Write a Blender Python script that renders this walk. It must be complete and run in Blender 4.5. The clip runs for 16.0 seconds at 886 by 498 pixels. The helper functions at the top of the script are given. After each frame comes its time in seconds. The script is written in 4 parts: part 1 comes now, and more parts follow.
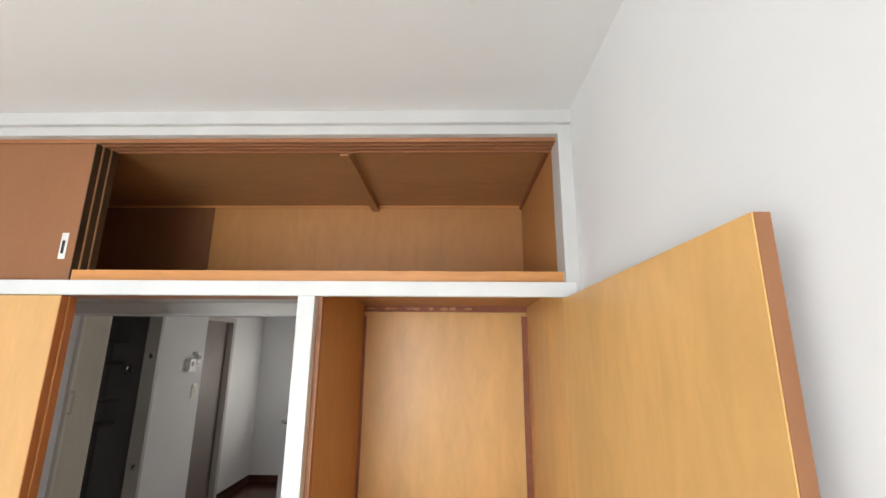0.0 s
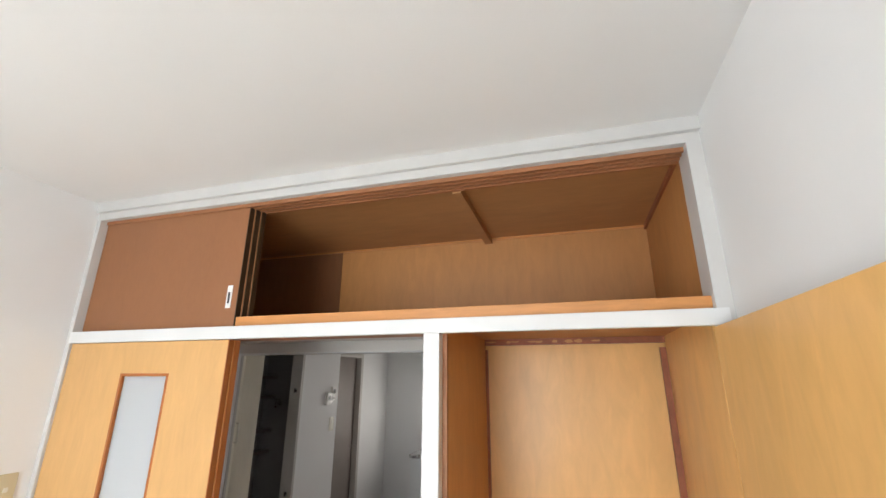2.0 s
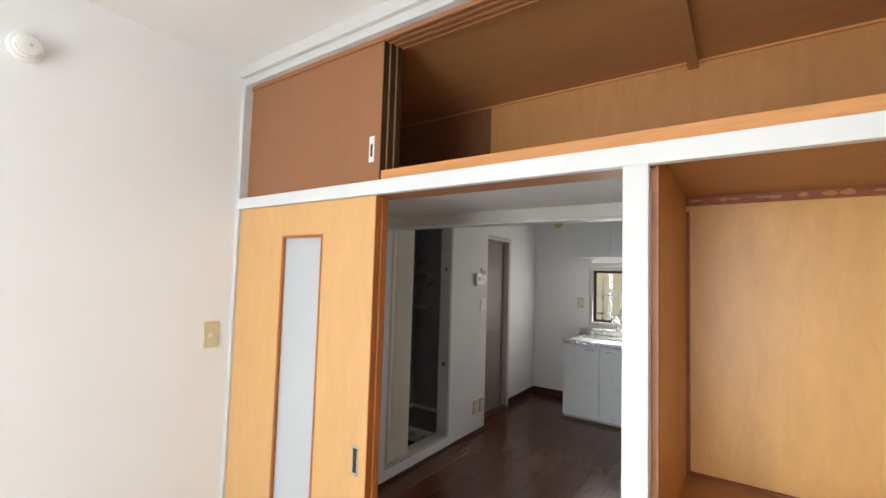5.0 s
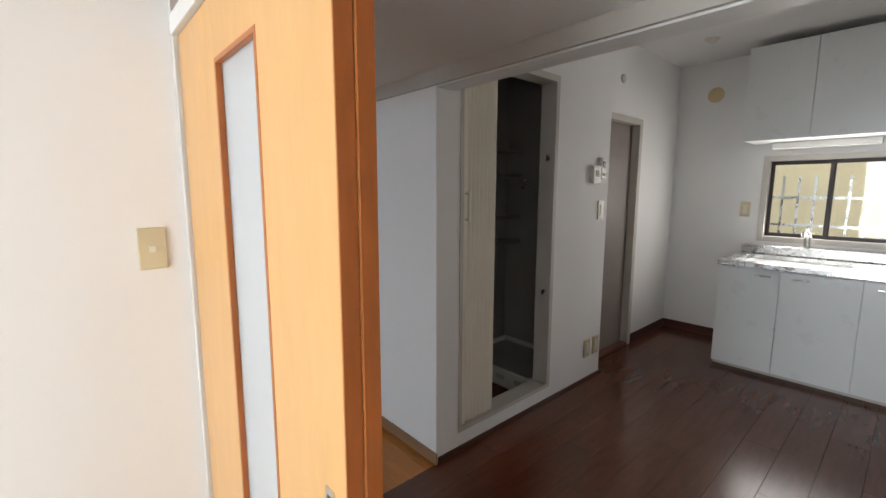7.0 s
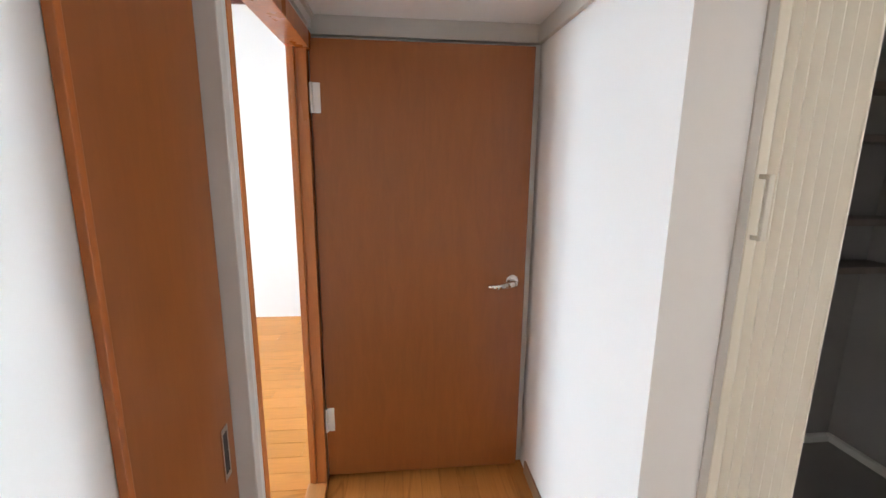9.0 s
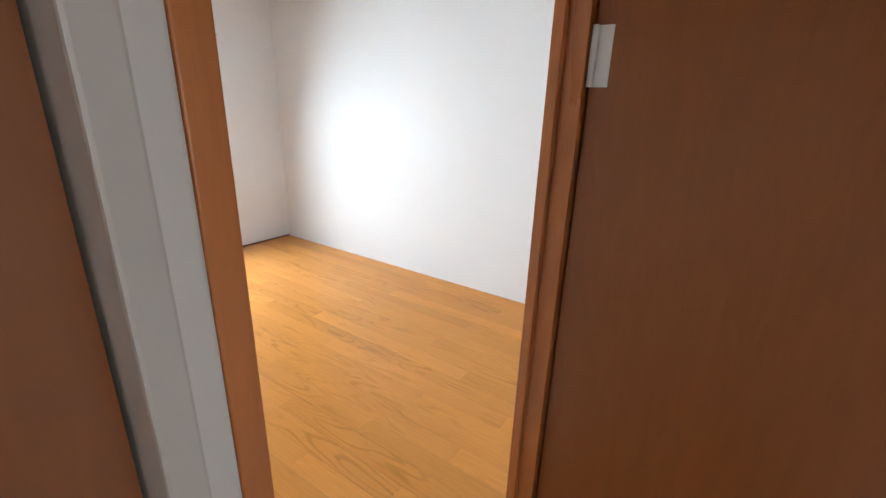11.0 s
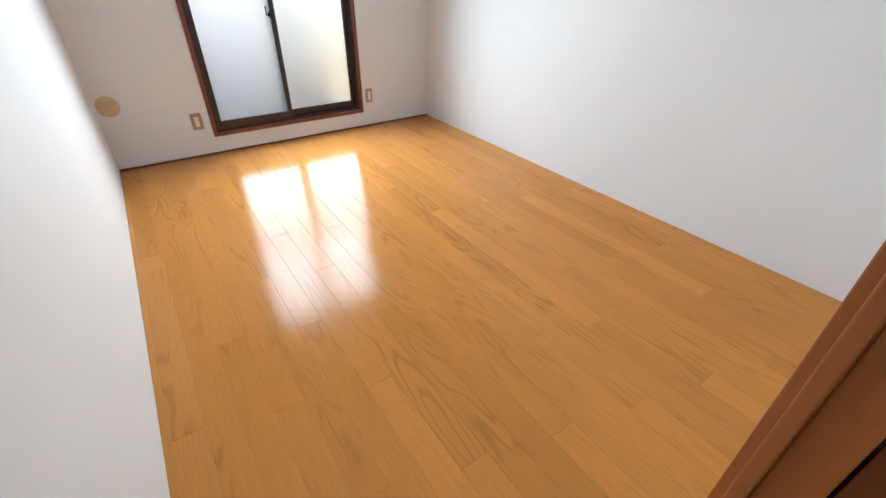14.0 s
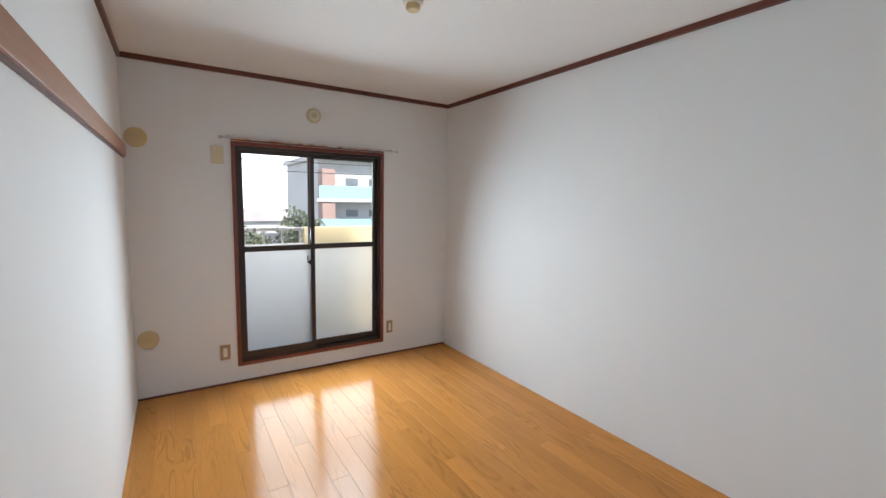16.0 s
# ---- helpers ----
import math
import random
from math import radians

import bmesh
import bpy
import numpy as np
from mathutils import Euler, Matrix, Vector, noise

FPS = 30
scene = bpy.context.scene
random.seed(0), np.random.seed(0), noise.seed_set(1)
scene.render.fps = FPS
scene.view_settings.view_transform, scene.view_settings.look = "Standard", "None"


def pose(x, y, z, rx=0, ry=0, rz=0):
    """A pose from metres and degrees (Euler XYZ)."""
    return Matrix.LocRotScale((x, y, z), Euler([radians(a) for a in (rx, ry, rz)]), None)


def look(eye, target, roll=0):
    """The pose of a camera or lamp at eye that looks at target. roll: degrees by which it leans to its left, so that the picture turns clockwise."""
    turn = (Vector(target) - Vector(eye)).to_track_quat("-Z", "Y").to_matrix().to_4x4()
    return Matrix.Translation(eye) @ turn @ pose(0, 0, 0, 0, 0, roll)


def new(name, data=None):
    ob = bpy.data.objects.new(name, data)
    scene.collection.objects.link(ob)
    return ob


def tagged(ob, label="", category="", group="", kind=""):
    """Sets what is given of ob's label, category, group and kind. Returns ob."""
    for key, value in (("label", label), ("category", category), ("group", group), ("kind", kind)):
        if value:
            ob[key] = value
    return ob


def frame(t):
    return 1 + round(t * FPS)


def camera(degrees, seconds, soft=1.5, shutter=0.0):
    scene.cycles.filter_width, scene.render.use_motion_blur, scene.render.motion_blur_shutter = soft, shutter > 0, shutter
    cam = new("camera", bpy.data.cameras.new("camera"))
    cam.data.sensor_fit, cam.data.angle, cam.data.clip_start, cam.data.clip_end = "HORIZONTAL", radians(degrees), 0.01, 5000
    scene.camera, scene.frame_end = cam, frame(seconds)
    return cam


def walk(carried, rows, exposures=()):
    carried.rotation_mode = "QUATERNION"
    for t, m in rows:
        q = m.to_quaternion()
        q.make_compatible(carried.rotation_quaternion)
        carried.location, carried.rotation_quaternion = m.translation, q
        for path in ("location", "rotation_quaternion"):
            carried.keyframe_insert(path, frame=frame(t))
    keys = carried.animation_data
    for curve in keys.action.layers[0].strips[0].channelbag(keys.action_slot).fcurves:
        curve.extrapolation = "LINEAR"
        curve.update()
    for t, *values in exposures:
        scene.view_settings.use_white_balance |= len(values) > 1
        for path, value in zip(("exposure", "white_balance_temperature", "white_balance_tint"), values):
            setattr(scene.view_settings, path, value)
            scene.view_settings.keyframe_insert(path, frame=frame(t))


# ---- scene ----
cam = camera(92.3, 16.0)
PATH = [
    (0, (2.332, -1.488, 1.53), (2.281, 0.458, 1.988), 0.5),
    (0.5, (2.339, -1.505, 1.541), (2.223, 0.413, 2.096), 0.3),
    (1, (2.335, -1.506, 1.542), (2.103, 0.39, 2.136), 0.3),
    (1.5, (2.321, -1.489, 1.543), (1.934, 0.379, 2.144), 0.2),
    (2, (2.293, -1.477, 1.547), (1.75, 0.355, 2.137), 0.2),
    (2.5, (2.236, -1.45, 1.541), (1.54, 0.332, 2.123), 0.3),
    (3, (2.169, -1.435, 1.549), (1.349, 0.299, 2.116), 0.6),
    (3.5, (2.166, -1.385, 1.543), (1.246, 0.311, 2.071), 1.0),
    (4, (2.171, -1.336, 1.542), (1.162, 0.336, 1.975), 1.5),
    (4.5, (2.128, -1.261, 1.501), (1.042, 0.394, 1.786), 1.9),
    (5, (2.022, -1.136, 1.426), (0.885, 0.505, 1.541), 1.7),
    (5.2, (1.969, -1.064, 1.394), (0.814, 0.568, 1.438), 1.4),
    (7.3, (1.367, -0.162, 1.276), (-0.183, 1.062, 0.961), -0.1),
    (7.5, (1.302, -0.074, 1.282), (-0.311, 1.062, 0.954), -0.2),
    (7.6, (1.28, -0.022, 1.283), (-0.374, 1.055, 0.959), -0.3),
    (7.9, (1.197, 0.085, 1.26), (-0.548, 1.005, 0.929), 0.1),
    (8, (1.162, 0.12, 1.262), (-0.609, 0.984, 0.919), 0.2),
    (8.2, (1.094, 0.178, 1.251), (-0.731, 0.921, 0.909), 0.4),
    (8.5, (1.007, 0.285, 1.274), (-0.889, 0.808, 0.911), 0.5),
    (9, (0.845, 0.402, 1.283), (-1.106, 0.606, 0.891), 0.6),
    (9.2, (0.783, 0.463, 1.315), (-1.168, 0.509, 0.876), 1.0),
    (11.3, (-0.012, 0.318, 1.41), (-1.468, -0.878, 0.703), 1.3),
    (11.5, (-0.082, 0.288, 1.405), (-1.439, -0.951, 0.615), 1.27),
    (12, (-0.208, 0.2, 1.341), (-1.38, -1.103, 0.378), 1.08),
    (12.5, (-0.282, 0.128, 1.283), (-1.303, -1.165, 0.15), 0.69),
    (13, (-0.297, 0.072, 1.262), (-1.233, -1.183, 0.018), 0.67),
    (13.5, (-0.304, 0.06, 1.258), (-1.22, -1.199, 0.003), 0.69),
    (14, (-0.327, 0.065, 1.263), (-1.287, -1.297, 0.158), 0.84),
    (14.5, (-0.303, 0.069, 1.349), (-1.338, -1.418, 0.5), 1.09),
    (15, (-0.305, 0.057, 1.396), (-1.375, -1.536, 0.831), 1.1),
    (15.5, (-0.304, 0.056, 1.454), (-1.384, -1.591, 1.109), 1.0),
    (16, (-0.329, 0.067, 1.493), (-1.395, -1.61, 1.272), 1.1),
]
walk(cam, [(t, look(eye, target, roll)) for t, eye, target, roll in PATH],
     exposures=[(0, 0.62), (5.2, 0.62), (7.4, 0.9), (8.0, 1.9), (8.5, 2.25), (9.2, 2.35), (11.3, 1.5), (12.5, 1.4), (14.4, 1.25), (15.2, 0.95), (16, 0.85)])

# ---- world and light ----
world = bpy.data.worlds.new("sky")
scene.world = world
world.use_nodes = True
wn = world.node_tree
sky = wn.nodes.new("ShaderNodeTexSky")
sky.sky_type, sky.sun_disc = 'NISHITA', False
sky.sun_elevation, sky.sun_rotation = radians(48), radians(25)
sky.air_density, sky.dust_density = 1.0, 1.2
wn.links.new(sky.outputs[0], wn.nodes["Background"].inputs[0])
wn.nodes["Background"].inputs[1].default_value = 0.15


def sun_lamp():
    data = bpy.data.lights.new("sun", 'SUN')
    data.energy, data.angle, data.color = 4.5, radians(8), (1.0, 0.96, 0.9)
    ob = new("sun", data)
    ob.matrix_world = pose(0, 0, 20, -42, 0, 25)


def window_light(name, eye, target, w, h, power, color, spread=180):
    data = bpy.data.lights.new(name, 'AREA')
    data.shape, data.size, data.size_y, data.energy, data.color, data.spread = 'RECTANGLE', w, h, power, color, radians(spread)
    ob = new(name, data)
    ob.matrix_world = look(eye, target)


sun_lamp()
DAY = (0.90, 0.96, 1.0)
SOUTH = -3.62          # inner face of the balcony wall of both rooms
window_light("daylight_room_a", (1.25, SOUTH + 0.05, 1.05), (1.25, 0, 1.15), 1.6, 1.75, 55, DAY)
for px in (-1.09, -1.65):
    window_light("daylight_pane", (px, SOUTH + 0.05, 0.64), (px, 0, -0.1), 0.49, 0.78, 3.8, (0.74, 0.89, 1.0), 140)
    window_light("daylight_pane", (px, SOUTH + 0.05, 1.47), (px, 0, 0.3), 0.49, 0.70, 7.0, (0.72, 0.88, 1.0), 150)
window_light("daylight_kitchen", (1.0, 3.92, 1.22), (1.0, 2, 1.1), 0.75, 0.58, 6.5, (1.0, 0.95, 0.89))


# ---- materials ----
def socket(nt, node, key, value):
    if hasattr(value, "is_output"):
        nt.links.new(value, node.inputs[key])
    else:
        node.inputs[key].default_value = value


def material(name, color, rough=0.5, metal=0.0, var=0.08, scale=3.0, stretch=(1, 1, 1), grain=0.0, gscale=30.0,
             bump=0.0, bscale=200.0, random_tone=0.0, spec=0.5, rvar=0.0, coat=0.0):
    """Colour with broad and fine variation, grain stretched along one axis, and fine relief."""
    m = bpy.data.materials.new(name)
    m.use_nodes = True
    nt = m.node_tree
    b = nt.nodes["Principled BSDF"]
    tc = nt.nodes.new("ShaderNodeTexCoord")
    mp = nt.nodes.new("ShaderNodeMapping")
    mp.inputs["Scale"].default_value = stretch
    nt.links.new(tc.outputs["Object"], mp.inputs["Vector"])
    vec = mp.outputs[0]
    info = nt.nodes.new("ShaderNodeObjectInfo")
    if random_tone:
        sh = nt.nodes.new("ShaderNodeVectorMath")
        sh.operation = 'MULTIPLY_ADD'
        comb = nt.nodes.new("ShaderNodeCombineXYZ")
        for k in range(3):
            nt.links.new(info.outputs["Random"], comb.inputs[k])
        nt.links.new(comb.outputs[0], sh.inputs[0])
        sh.inputs[1].default_value = (37, 53, 71)
        nt.links.new(vec, sh.inputs[2])
        vec = sh.outputs[0]

    def noise_fac(sc, detail, rough_n=0.55, dist=0.0):
        n = nt.nodes.new("ShaderNodeTexNoise")
        n.inputs["Scale"].default_value, n.inputs["Detail"].default_value = sc, detail
        n.inputs["Roughness"].default_value, n.inputs["Distortion"].default_value = rough_n, dist
        nt.links.new(vec, n.inputs["Vector"])
        return n.outputs[0]

    def ramp(fac, lo, hi, a, c):
        r = nt.nodes.new("ShaderNodeMapRange")
        r.inputs["From Min"].default_value, r.inputs["From Max"].default_value = a, c
        r.inputs["To Min"].default_value, r.inputs["To Max"].default_value = lo, hi
        nt.links.new(fac, r.inputs["Value"])
        return r.outputs[0]

    def times(p, q):
        t = nt.nodes.new("ShaderNodeMath")
        t.operation = 'MULTIPLY'
        nt.links.new(p, t.inputs[0])
        nt.links.new(q, t.inputs[1])
        return t.outputs[0]

    tone = ramp(noise_fac(scale, 3), 1 - var, 1 + var, 0.3, 0.7)
    if grain:
        tone = times(tone, ramp(noise_fac(gscale, 6, 0.65, 0.6), 1 - grain, 1 + grain * 0.6, 0.3, 0.7))
    if random_tone:
        tone = times(tone, ramp(info.outputs["Random"], 1 - random_tone, 1 + random_tone, 0, 1))
    mix = nt.nodes.new("ShaderNodeVectorMath")
    mix.operation = 'SCALE'
    mix.inputs[0].default_value = color
    nt.links.new(tone, mix.inputs["Scale"])
    nt.links.new(mix.outputs[0], b.inputs["Base Color"])
    if rvar:
        nt.links.new(ramp(noise_fac(scale * 2.3, 4), rough - rvar, rough + rvar, 0.3, 0.7), b.inputs["Roughness"])
    else:
        b.inputs["Roughness"].default_value = rough
    b.inputs["Metallic"].default_value = metal
    b.inputs["Specular IOR Level"].default_value = spec
    b.inputs["Coat Weight"].default_value = coat
    b.inputs["Coat Roughness"].default_value = 0.12
    if bump:
        n = nt.nodes.new("ShaderNodeTexNoise")
        n.inputs["Scale"].default_value, n.inputs["Detail"].default_value = bscale, 3
        nt.links.new(vec if grain else tc.outputs["Object"], n.inputs["Vector"])
        bp = nt.nodes.new("ShaderNodeBump")
        bp.inputs["Strength"].default_value, bp.inputs["Distance"].default_value = bump, 0.002
        nt.links.new(n.outputs[0], bp.inputs["Height"])
        nt.links.new(bp.outputs[0], b.inputs["Normal"])
    return m


def glass(name, rough, color=(1, 1, 1), mixing=0.9):
    """Thin pane: lets light straight (or scattered) through, with a slight gloss."""
    m = bpy.data.materials.new(name)
    m.use_nodes = True
    nt = m.node_tree
    out = nt.nodes["Material Output"]
    nt.nodes.remove(nt.nodes["Principled BSDF"])
    mix = nt.nodes.new("ShaderNodeMixShader")
    fr = nt.nodes.new("ShaderNodeFresnel")
    fr.inputs[0].default_value = 1.45
    gl = nt.nodes.new("ShaderNodeBsdfGlossy")
    gl.inputs["Roughness"].default_value = max(rough, 0.02)
    if rough > 0.01:
        tr = nt.nodes.new("ShaderNodeMixShader")
        tr.inputs[0].default_value = mixing
        a = nt.nodes.new("ShaderNodeBsdfRefraction")
        a.inputs["Roughness"].default_value, a.inputs["IOR"].default_value = rough, 1.05
        a.inputs["Color"].default_value = (*color, 1)
        c = nt.nodes.new("ShaderNodeBsdfTranslucent")
        c.inputs["Color"].default_value = (*color, 1)
        nt.links.new(a.outputs[0], tr.inputs[1])
        nt.links.new(c.outputs[0], tr.inputs[2])
    else:
        tr = nt.nodes.new("ShaderNodeBsdfTransparent")
        tr.inputs[0].default_value = (*color, 1)
    nt.links.new(fr.outputs[0], mix.inputs[0])
    nt.links.new(tr.outputs[0], mix.inputs[1])
    nt.links.new(gl.outputs[0], mix.inputs[2])
    nt.links.new(mix.outputs[0], out.inputs[0])
    return m


def milky(name, color):
    """Milky acrylic: scatters light back and through in like measure, with a dull gloss."""
    m = bpy.data.materials.new(name)
    m.use_nodes = True
    nt = m.node_tree
    out = nt.nodes["Material Output"]
    body = nt.nodes["Principled BSDF"]
    body.inputs["Base Color"].default_value = (*color, 1)
    body.inputs["Roughness"].default_value = 0.35
    tr = nt.nodes.new("ShaderNodeBsdfTranslucent")
    tr.inputs["Color"].default_value = (*color, 1)
    mix = nt.nodes.new("ShaderNodeMixShader")
    mix.inputs[0].default_value = 0.6
    nt.links.new(body.outputs[0], mix.inputs[1])
    nt.links.new(tr.outputs[0], mix.inputs[2])
    nt.links.new(mix.outputs[0], out.inputs[0])
    return m


def oak(name, color, axis, rough, spec):
    """Varnished oak boards: flame figure from the contours of a stretched noise, its own place on each board. axis: 0 along x, 1 along y."""
    m = bpy.data.materials.new(name)
    m.use_nodes = True
    nt = m.node_tree
    b = nt.nodes["Principled BSDF"]

    def node(kind, **inputs):
        n = nt.nodes.new(kind)
        for key, value in inputs.items():
            socket(nt, n, key.replace("_", " "), value)
        return n

    def calc(op, p, q):
        n = nt.nodes.new("ShaderNodeMath")
        n.operation = op
        socket(nt, n, 0, p)
        socket(nt, n, 1, q)
        return n.outputs[0]

    def span(fac, a, c, lo, hi):
        n = node("ShaderNodeMapRange", Value=fac, From_Min=a, From_Max=c, To_Min=lo, To_Max=hi)
        return n.outputs[0]

    rnd = node("ShaderNodeObjectInfo").outputs["Random"]
    shift = nt.nodes.new("ShaderNodeCombineXYZ")
    for k, f in enumerate((37.0, 53.0, 71.0)):
        socket(nt, shift, k, calc('MULTIPLY', rnd, f))
    place = nt.nodes.new("ShaderNodeVectorMath")
    place.operation = 'ADD'
    nt.links.new(node("ShaderNodeTexCoord").outputs["Object"], place.inputs[0])
    nt.links.new(shift.outputs[0], place.inputs[1])

    def noise(across, along, detail, rough_n=0.5):
        mp = node("ShaderNodeMapping", Vector=place.outputs[0])
        mp.inputs["Scale"].default_value = (across, along, 1) if axis else (along, across, 1)
        n = node("ShaderNodeTexNoise", Vector=mp.outputs[0], Scale=1.0, Detail=detail, Roughness=rough_n)
        return n.outputs[0]

    rings = calc('SINE', calc('MULTIPLY', noise(9, 1.1, 2.0, 0.35), 75.0), 0.0)
    rings = calc('MULTIPLY', span(rings, 0.2, 1.0, 0.0, 1.0), span(noise(7, 1.6, 2.0), 0.48, 0.66, 0.0, 1.0))
    pores = span(noise(260, 9, 4.0, 0.6), 0.35, 0.65, 1.05, 0.93)
    broad = span(noise(3, 0.6, 3.0), 0.3, 0.7, 0.91, 1.09)
    tone = calc('MULTIPLY', calc('MULTIPLY', pores, broad), span(rings, 0, 1, 1.02, 0.80))
    tone = calc('MULTIPLY', tone, span(rnd, 0, 1, 0.94, 1.07))
    mix = nt.nodes.new("ShaderNodeVectorMath")
    mix.operation = 'SCALE'
    mix.inputs[0].default_value = color
    nt.links.new(tone, mix.inputs["Scale"])
    nt.links.new(mix.outputs[0], b.inputs["Base Color"])
    nt.links.new(span(noise(4, 2, 4.0), 0.3, 0.7, rough - 0.02, rough + 0.04), b.inputs["Roughness"])
    b.inputs["Specular IOR Level"].default_value = spec
    bp = node("ShaderNodeBump", Strength=0.03, Distance=0.002, Height=pores)
    nt.links.new(bp.outputs[0], b.inputs["Normal"])
    return m


PAPER = material("white_wallpaper", (0.83, 0.825, 0.82), 0.75, var=0.015, scale=1.5, bump=0.12, bscale=320)
PAPER_B = material("woven_wallpaper", (0.77, 0.765, 0.76), 0.8, var=0.02, scale=1.2, bump=0.16, bscale=260)
CEIL = material("ceiling_paper", (0.8, 0.79, 0.775), 0.85, var=0.015, scale=1.0, bump=0.12, bscale=200)
WHITE = material("white_paint", (0.71, 0.705, 0.695), 0.45, var=0.03, scale=5, bump=0.1, bscale=60, rvar=0.08)
TRIM_PAINT = material("dulled_white_paint", (0.60, 0.585, 0.565), 0.45, var=0.04, scale=5, bump=0.1, bscale=60, rvar=0.08)
GREY_TRIM = material("grey_paint", (0.55, 0.52, 0.48), 0.5, var=0.05, scale=4, rvar=0.06)
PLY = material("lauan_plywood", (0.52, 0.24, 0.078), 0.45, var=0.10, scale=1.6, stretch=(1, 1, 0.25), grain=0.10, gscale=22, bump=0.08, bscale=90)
PLY_H = material("lauan_plywood_flat", (0.44, 0.215, 0.085), 0.5, var=0.16, scale=1.6, stretch=(0.25, 1, 1), grain=0.10, gscale=22, bump=0.08, bscale=90)
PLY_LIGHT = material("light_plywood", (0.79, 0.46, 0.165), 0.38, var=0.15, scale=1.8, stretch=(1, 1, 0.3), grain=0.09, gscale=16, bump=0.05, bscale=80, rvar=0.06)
BIRCH = material("light_door_veneer", (0.67, 0.385, 0.15), 0.35, var=0.05, scale=2, stretch=(1, 1, 0.2), grain=0.07, gscale=28, rvar=0.05)
BROWN = material("brown_laminate", (0.30, 0.125, 0.052), 0.42, var=0.05, scale=2.5, stretch=(1, 1, 0.4), grain=0.05, gscale=60, bump=0.06, bscale=300, rvar=0.05)
DOORBROWN = material("brown_door_veneer", (0.29, 0.094, 0.023), 0.36, var=0.07, scale=1.5, stretch=(1, 1, 0.15), grain=0.10, gscale=40, bump=0.04, bscale=120, rvar=0.06)
EDGE = material("orange_wood_edge", (0.42, 0.125, 0.026), 0.32, var=0.08, scale=4, stretch=(1, 1, 0.12), grain=0.14, gscale=50, rvar=0.05)
JAMB = material("varnished_jamb", (0.54, 0.185, 0.05), 0.3, var=0.1, scale=4, stretch=(1, 1, 0.12), grain=0.16, gscale=50, rvar=0.06)
DARKWOOD = material("dark_stained_wood", (0.13, 0.035, 0.022), 0.38, var=0.12, scale=4, grain=0.15, gscale=40)
TRACK = material("track_wood", (0.36, 0.15, 0.065), 0.5, var=0.1, scale=5, stretch=(0.1, 1, 1), grain=0.14, gscale=40)
PINE = material("raw_pine", (0.62, 0.27, 0.085), 0.4, var=0.12, scale=3, stretch=(0.12, 1, 1), grain=0.16, gscale=40)
REDBATTEN = material("reddish_batten", (0.30, 0.095, 0.04), 0.5, var=0.15, scale=6, grain=0.2, gscale=30)
OAK = oak("oak_floor", (0.56, 0.232, 0.055), 1, 0.15, 0.18)
HALL_OAK = oak("hall_floor_boards", (0.52, 0.21, 0.052), 0, 0.2, 0.35)
CHERRY = material("dark_cherry_floor", (0.12, 0.036, 0.017), 0.22, var=0.12, scale=2, stretch=(2, 0.3, 1), grain=0.2, gscale=14, random_tone=0.06, spec=0.5)
# pale joint colour paints in the glints that board edges catch
GLINT_GAP = material("pale_glint_joint", (0.55, 0.33, 0.15), 0.4)
GAP = material("dark_joint", (0.2, 0.085, 0.03), 0.6)
SKIRT = material("dark_skirting", (0.07, 0.022, 0.014), 0.4, var=0.1, scale=6)
SKIRT_H = material("brown_skirting", (0.30, 0.17, 0.09), 0.45, var=0.1, scale=6)
STEEL = material("stainless_steel", (0.62, 0.62, 0.62), 0.28, 1.0, var=0.05, scale=9, rvar=0.08)
CHROME = material("satin_chrome", (0.72, 0.71, 0.69), 0.22, 1.0, var=0.03, scale=9)
CAB = material("white_melamine", (0.80, 0.82, 0.82), 0.3, var=0.015, scale=3, rvar=0.04)
CREAM = material("cream_plastic", (0.62, 0.54, 0.36), 0.45, var=0.04, scale=8)
IVORY = material("ivory_plastic", (0.72, 0.69, 0.60), 0.45, var=0.03, scale=8)
PLASTIC = material("white_plastic", (0.78, 0.77, 0.74), 0.4, var=0.02, scale=8)
BEIGE = material("beige_accordion_vinyl", (0.80, 0.75, 0.64), 0.5, var=0.04, scale=6, stretch=(1, 1, 0.2), grain=0.04, gscale=30)
SOCKETRIM = material("brown_socket_rim", (0.36, 0.25, 0.15), 0.45, var=0.06, scale=9)
YELLOWED = material("yellowed_plastic", (0.60, 0.46, 0.25), 0.5, var=0.06, scale=9)
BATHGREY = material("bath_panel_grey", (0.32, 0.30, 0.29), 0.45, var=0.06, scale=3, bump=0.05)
BRONZE = material("dark_bronze_aluminium", (0.045, 0.034, 0.032), 0.4, 0.3, var=0.1, scale=6)
BLACK = material("black_plastic", (0.02, 0.02, 0.02), 0.45)
REDWOOD = material("reddish_window_trim", (0.20, 0.052, 0.035), 0.36, var=0.1, scale=5, stretch=(1, 1, 0.2), grain=0.15, gscale=40)
RAILWOOD = material("picture_rail_wood", (0.40, 0.20, 0.12), 0.45, var=0.08, scale=4, stretch=(1, 0.1, 1), grain=0.14, gscale=50)
CLEAR = glass("clear_glass", 0.0)
FROST = glass("frosted_glass", 0.9, (0.98, 0.985, 0.98), 0.5)
FROST_DOOR = milky("frosted_acrylic", (0.88, 0.89, 0.90))
CREAMWALL = material("cream_stucco", (0.66, 0.55, 0.33), 0.85, var=0.05, scale=2, bump=0.5, bscale=60)
CONCRETE = material("concrete", (0.48, 0.47, 0.45), 0.85, var=0.1, scale=2, bump=0.4, bscale=50)
FACADE = material("white_facade", (0.48, 0.49, 0.50), 0.8, var=0.05, scale=0.3, bump=0.2, bscale=8)
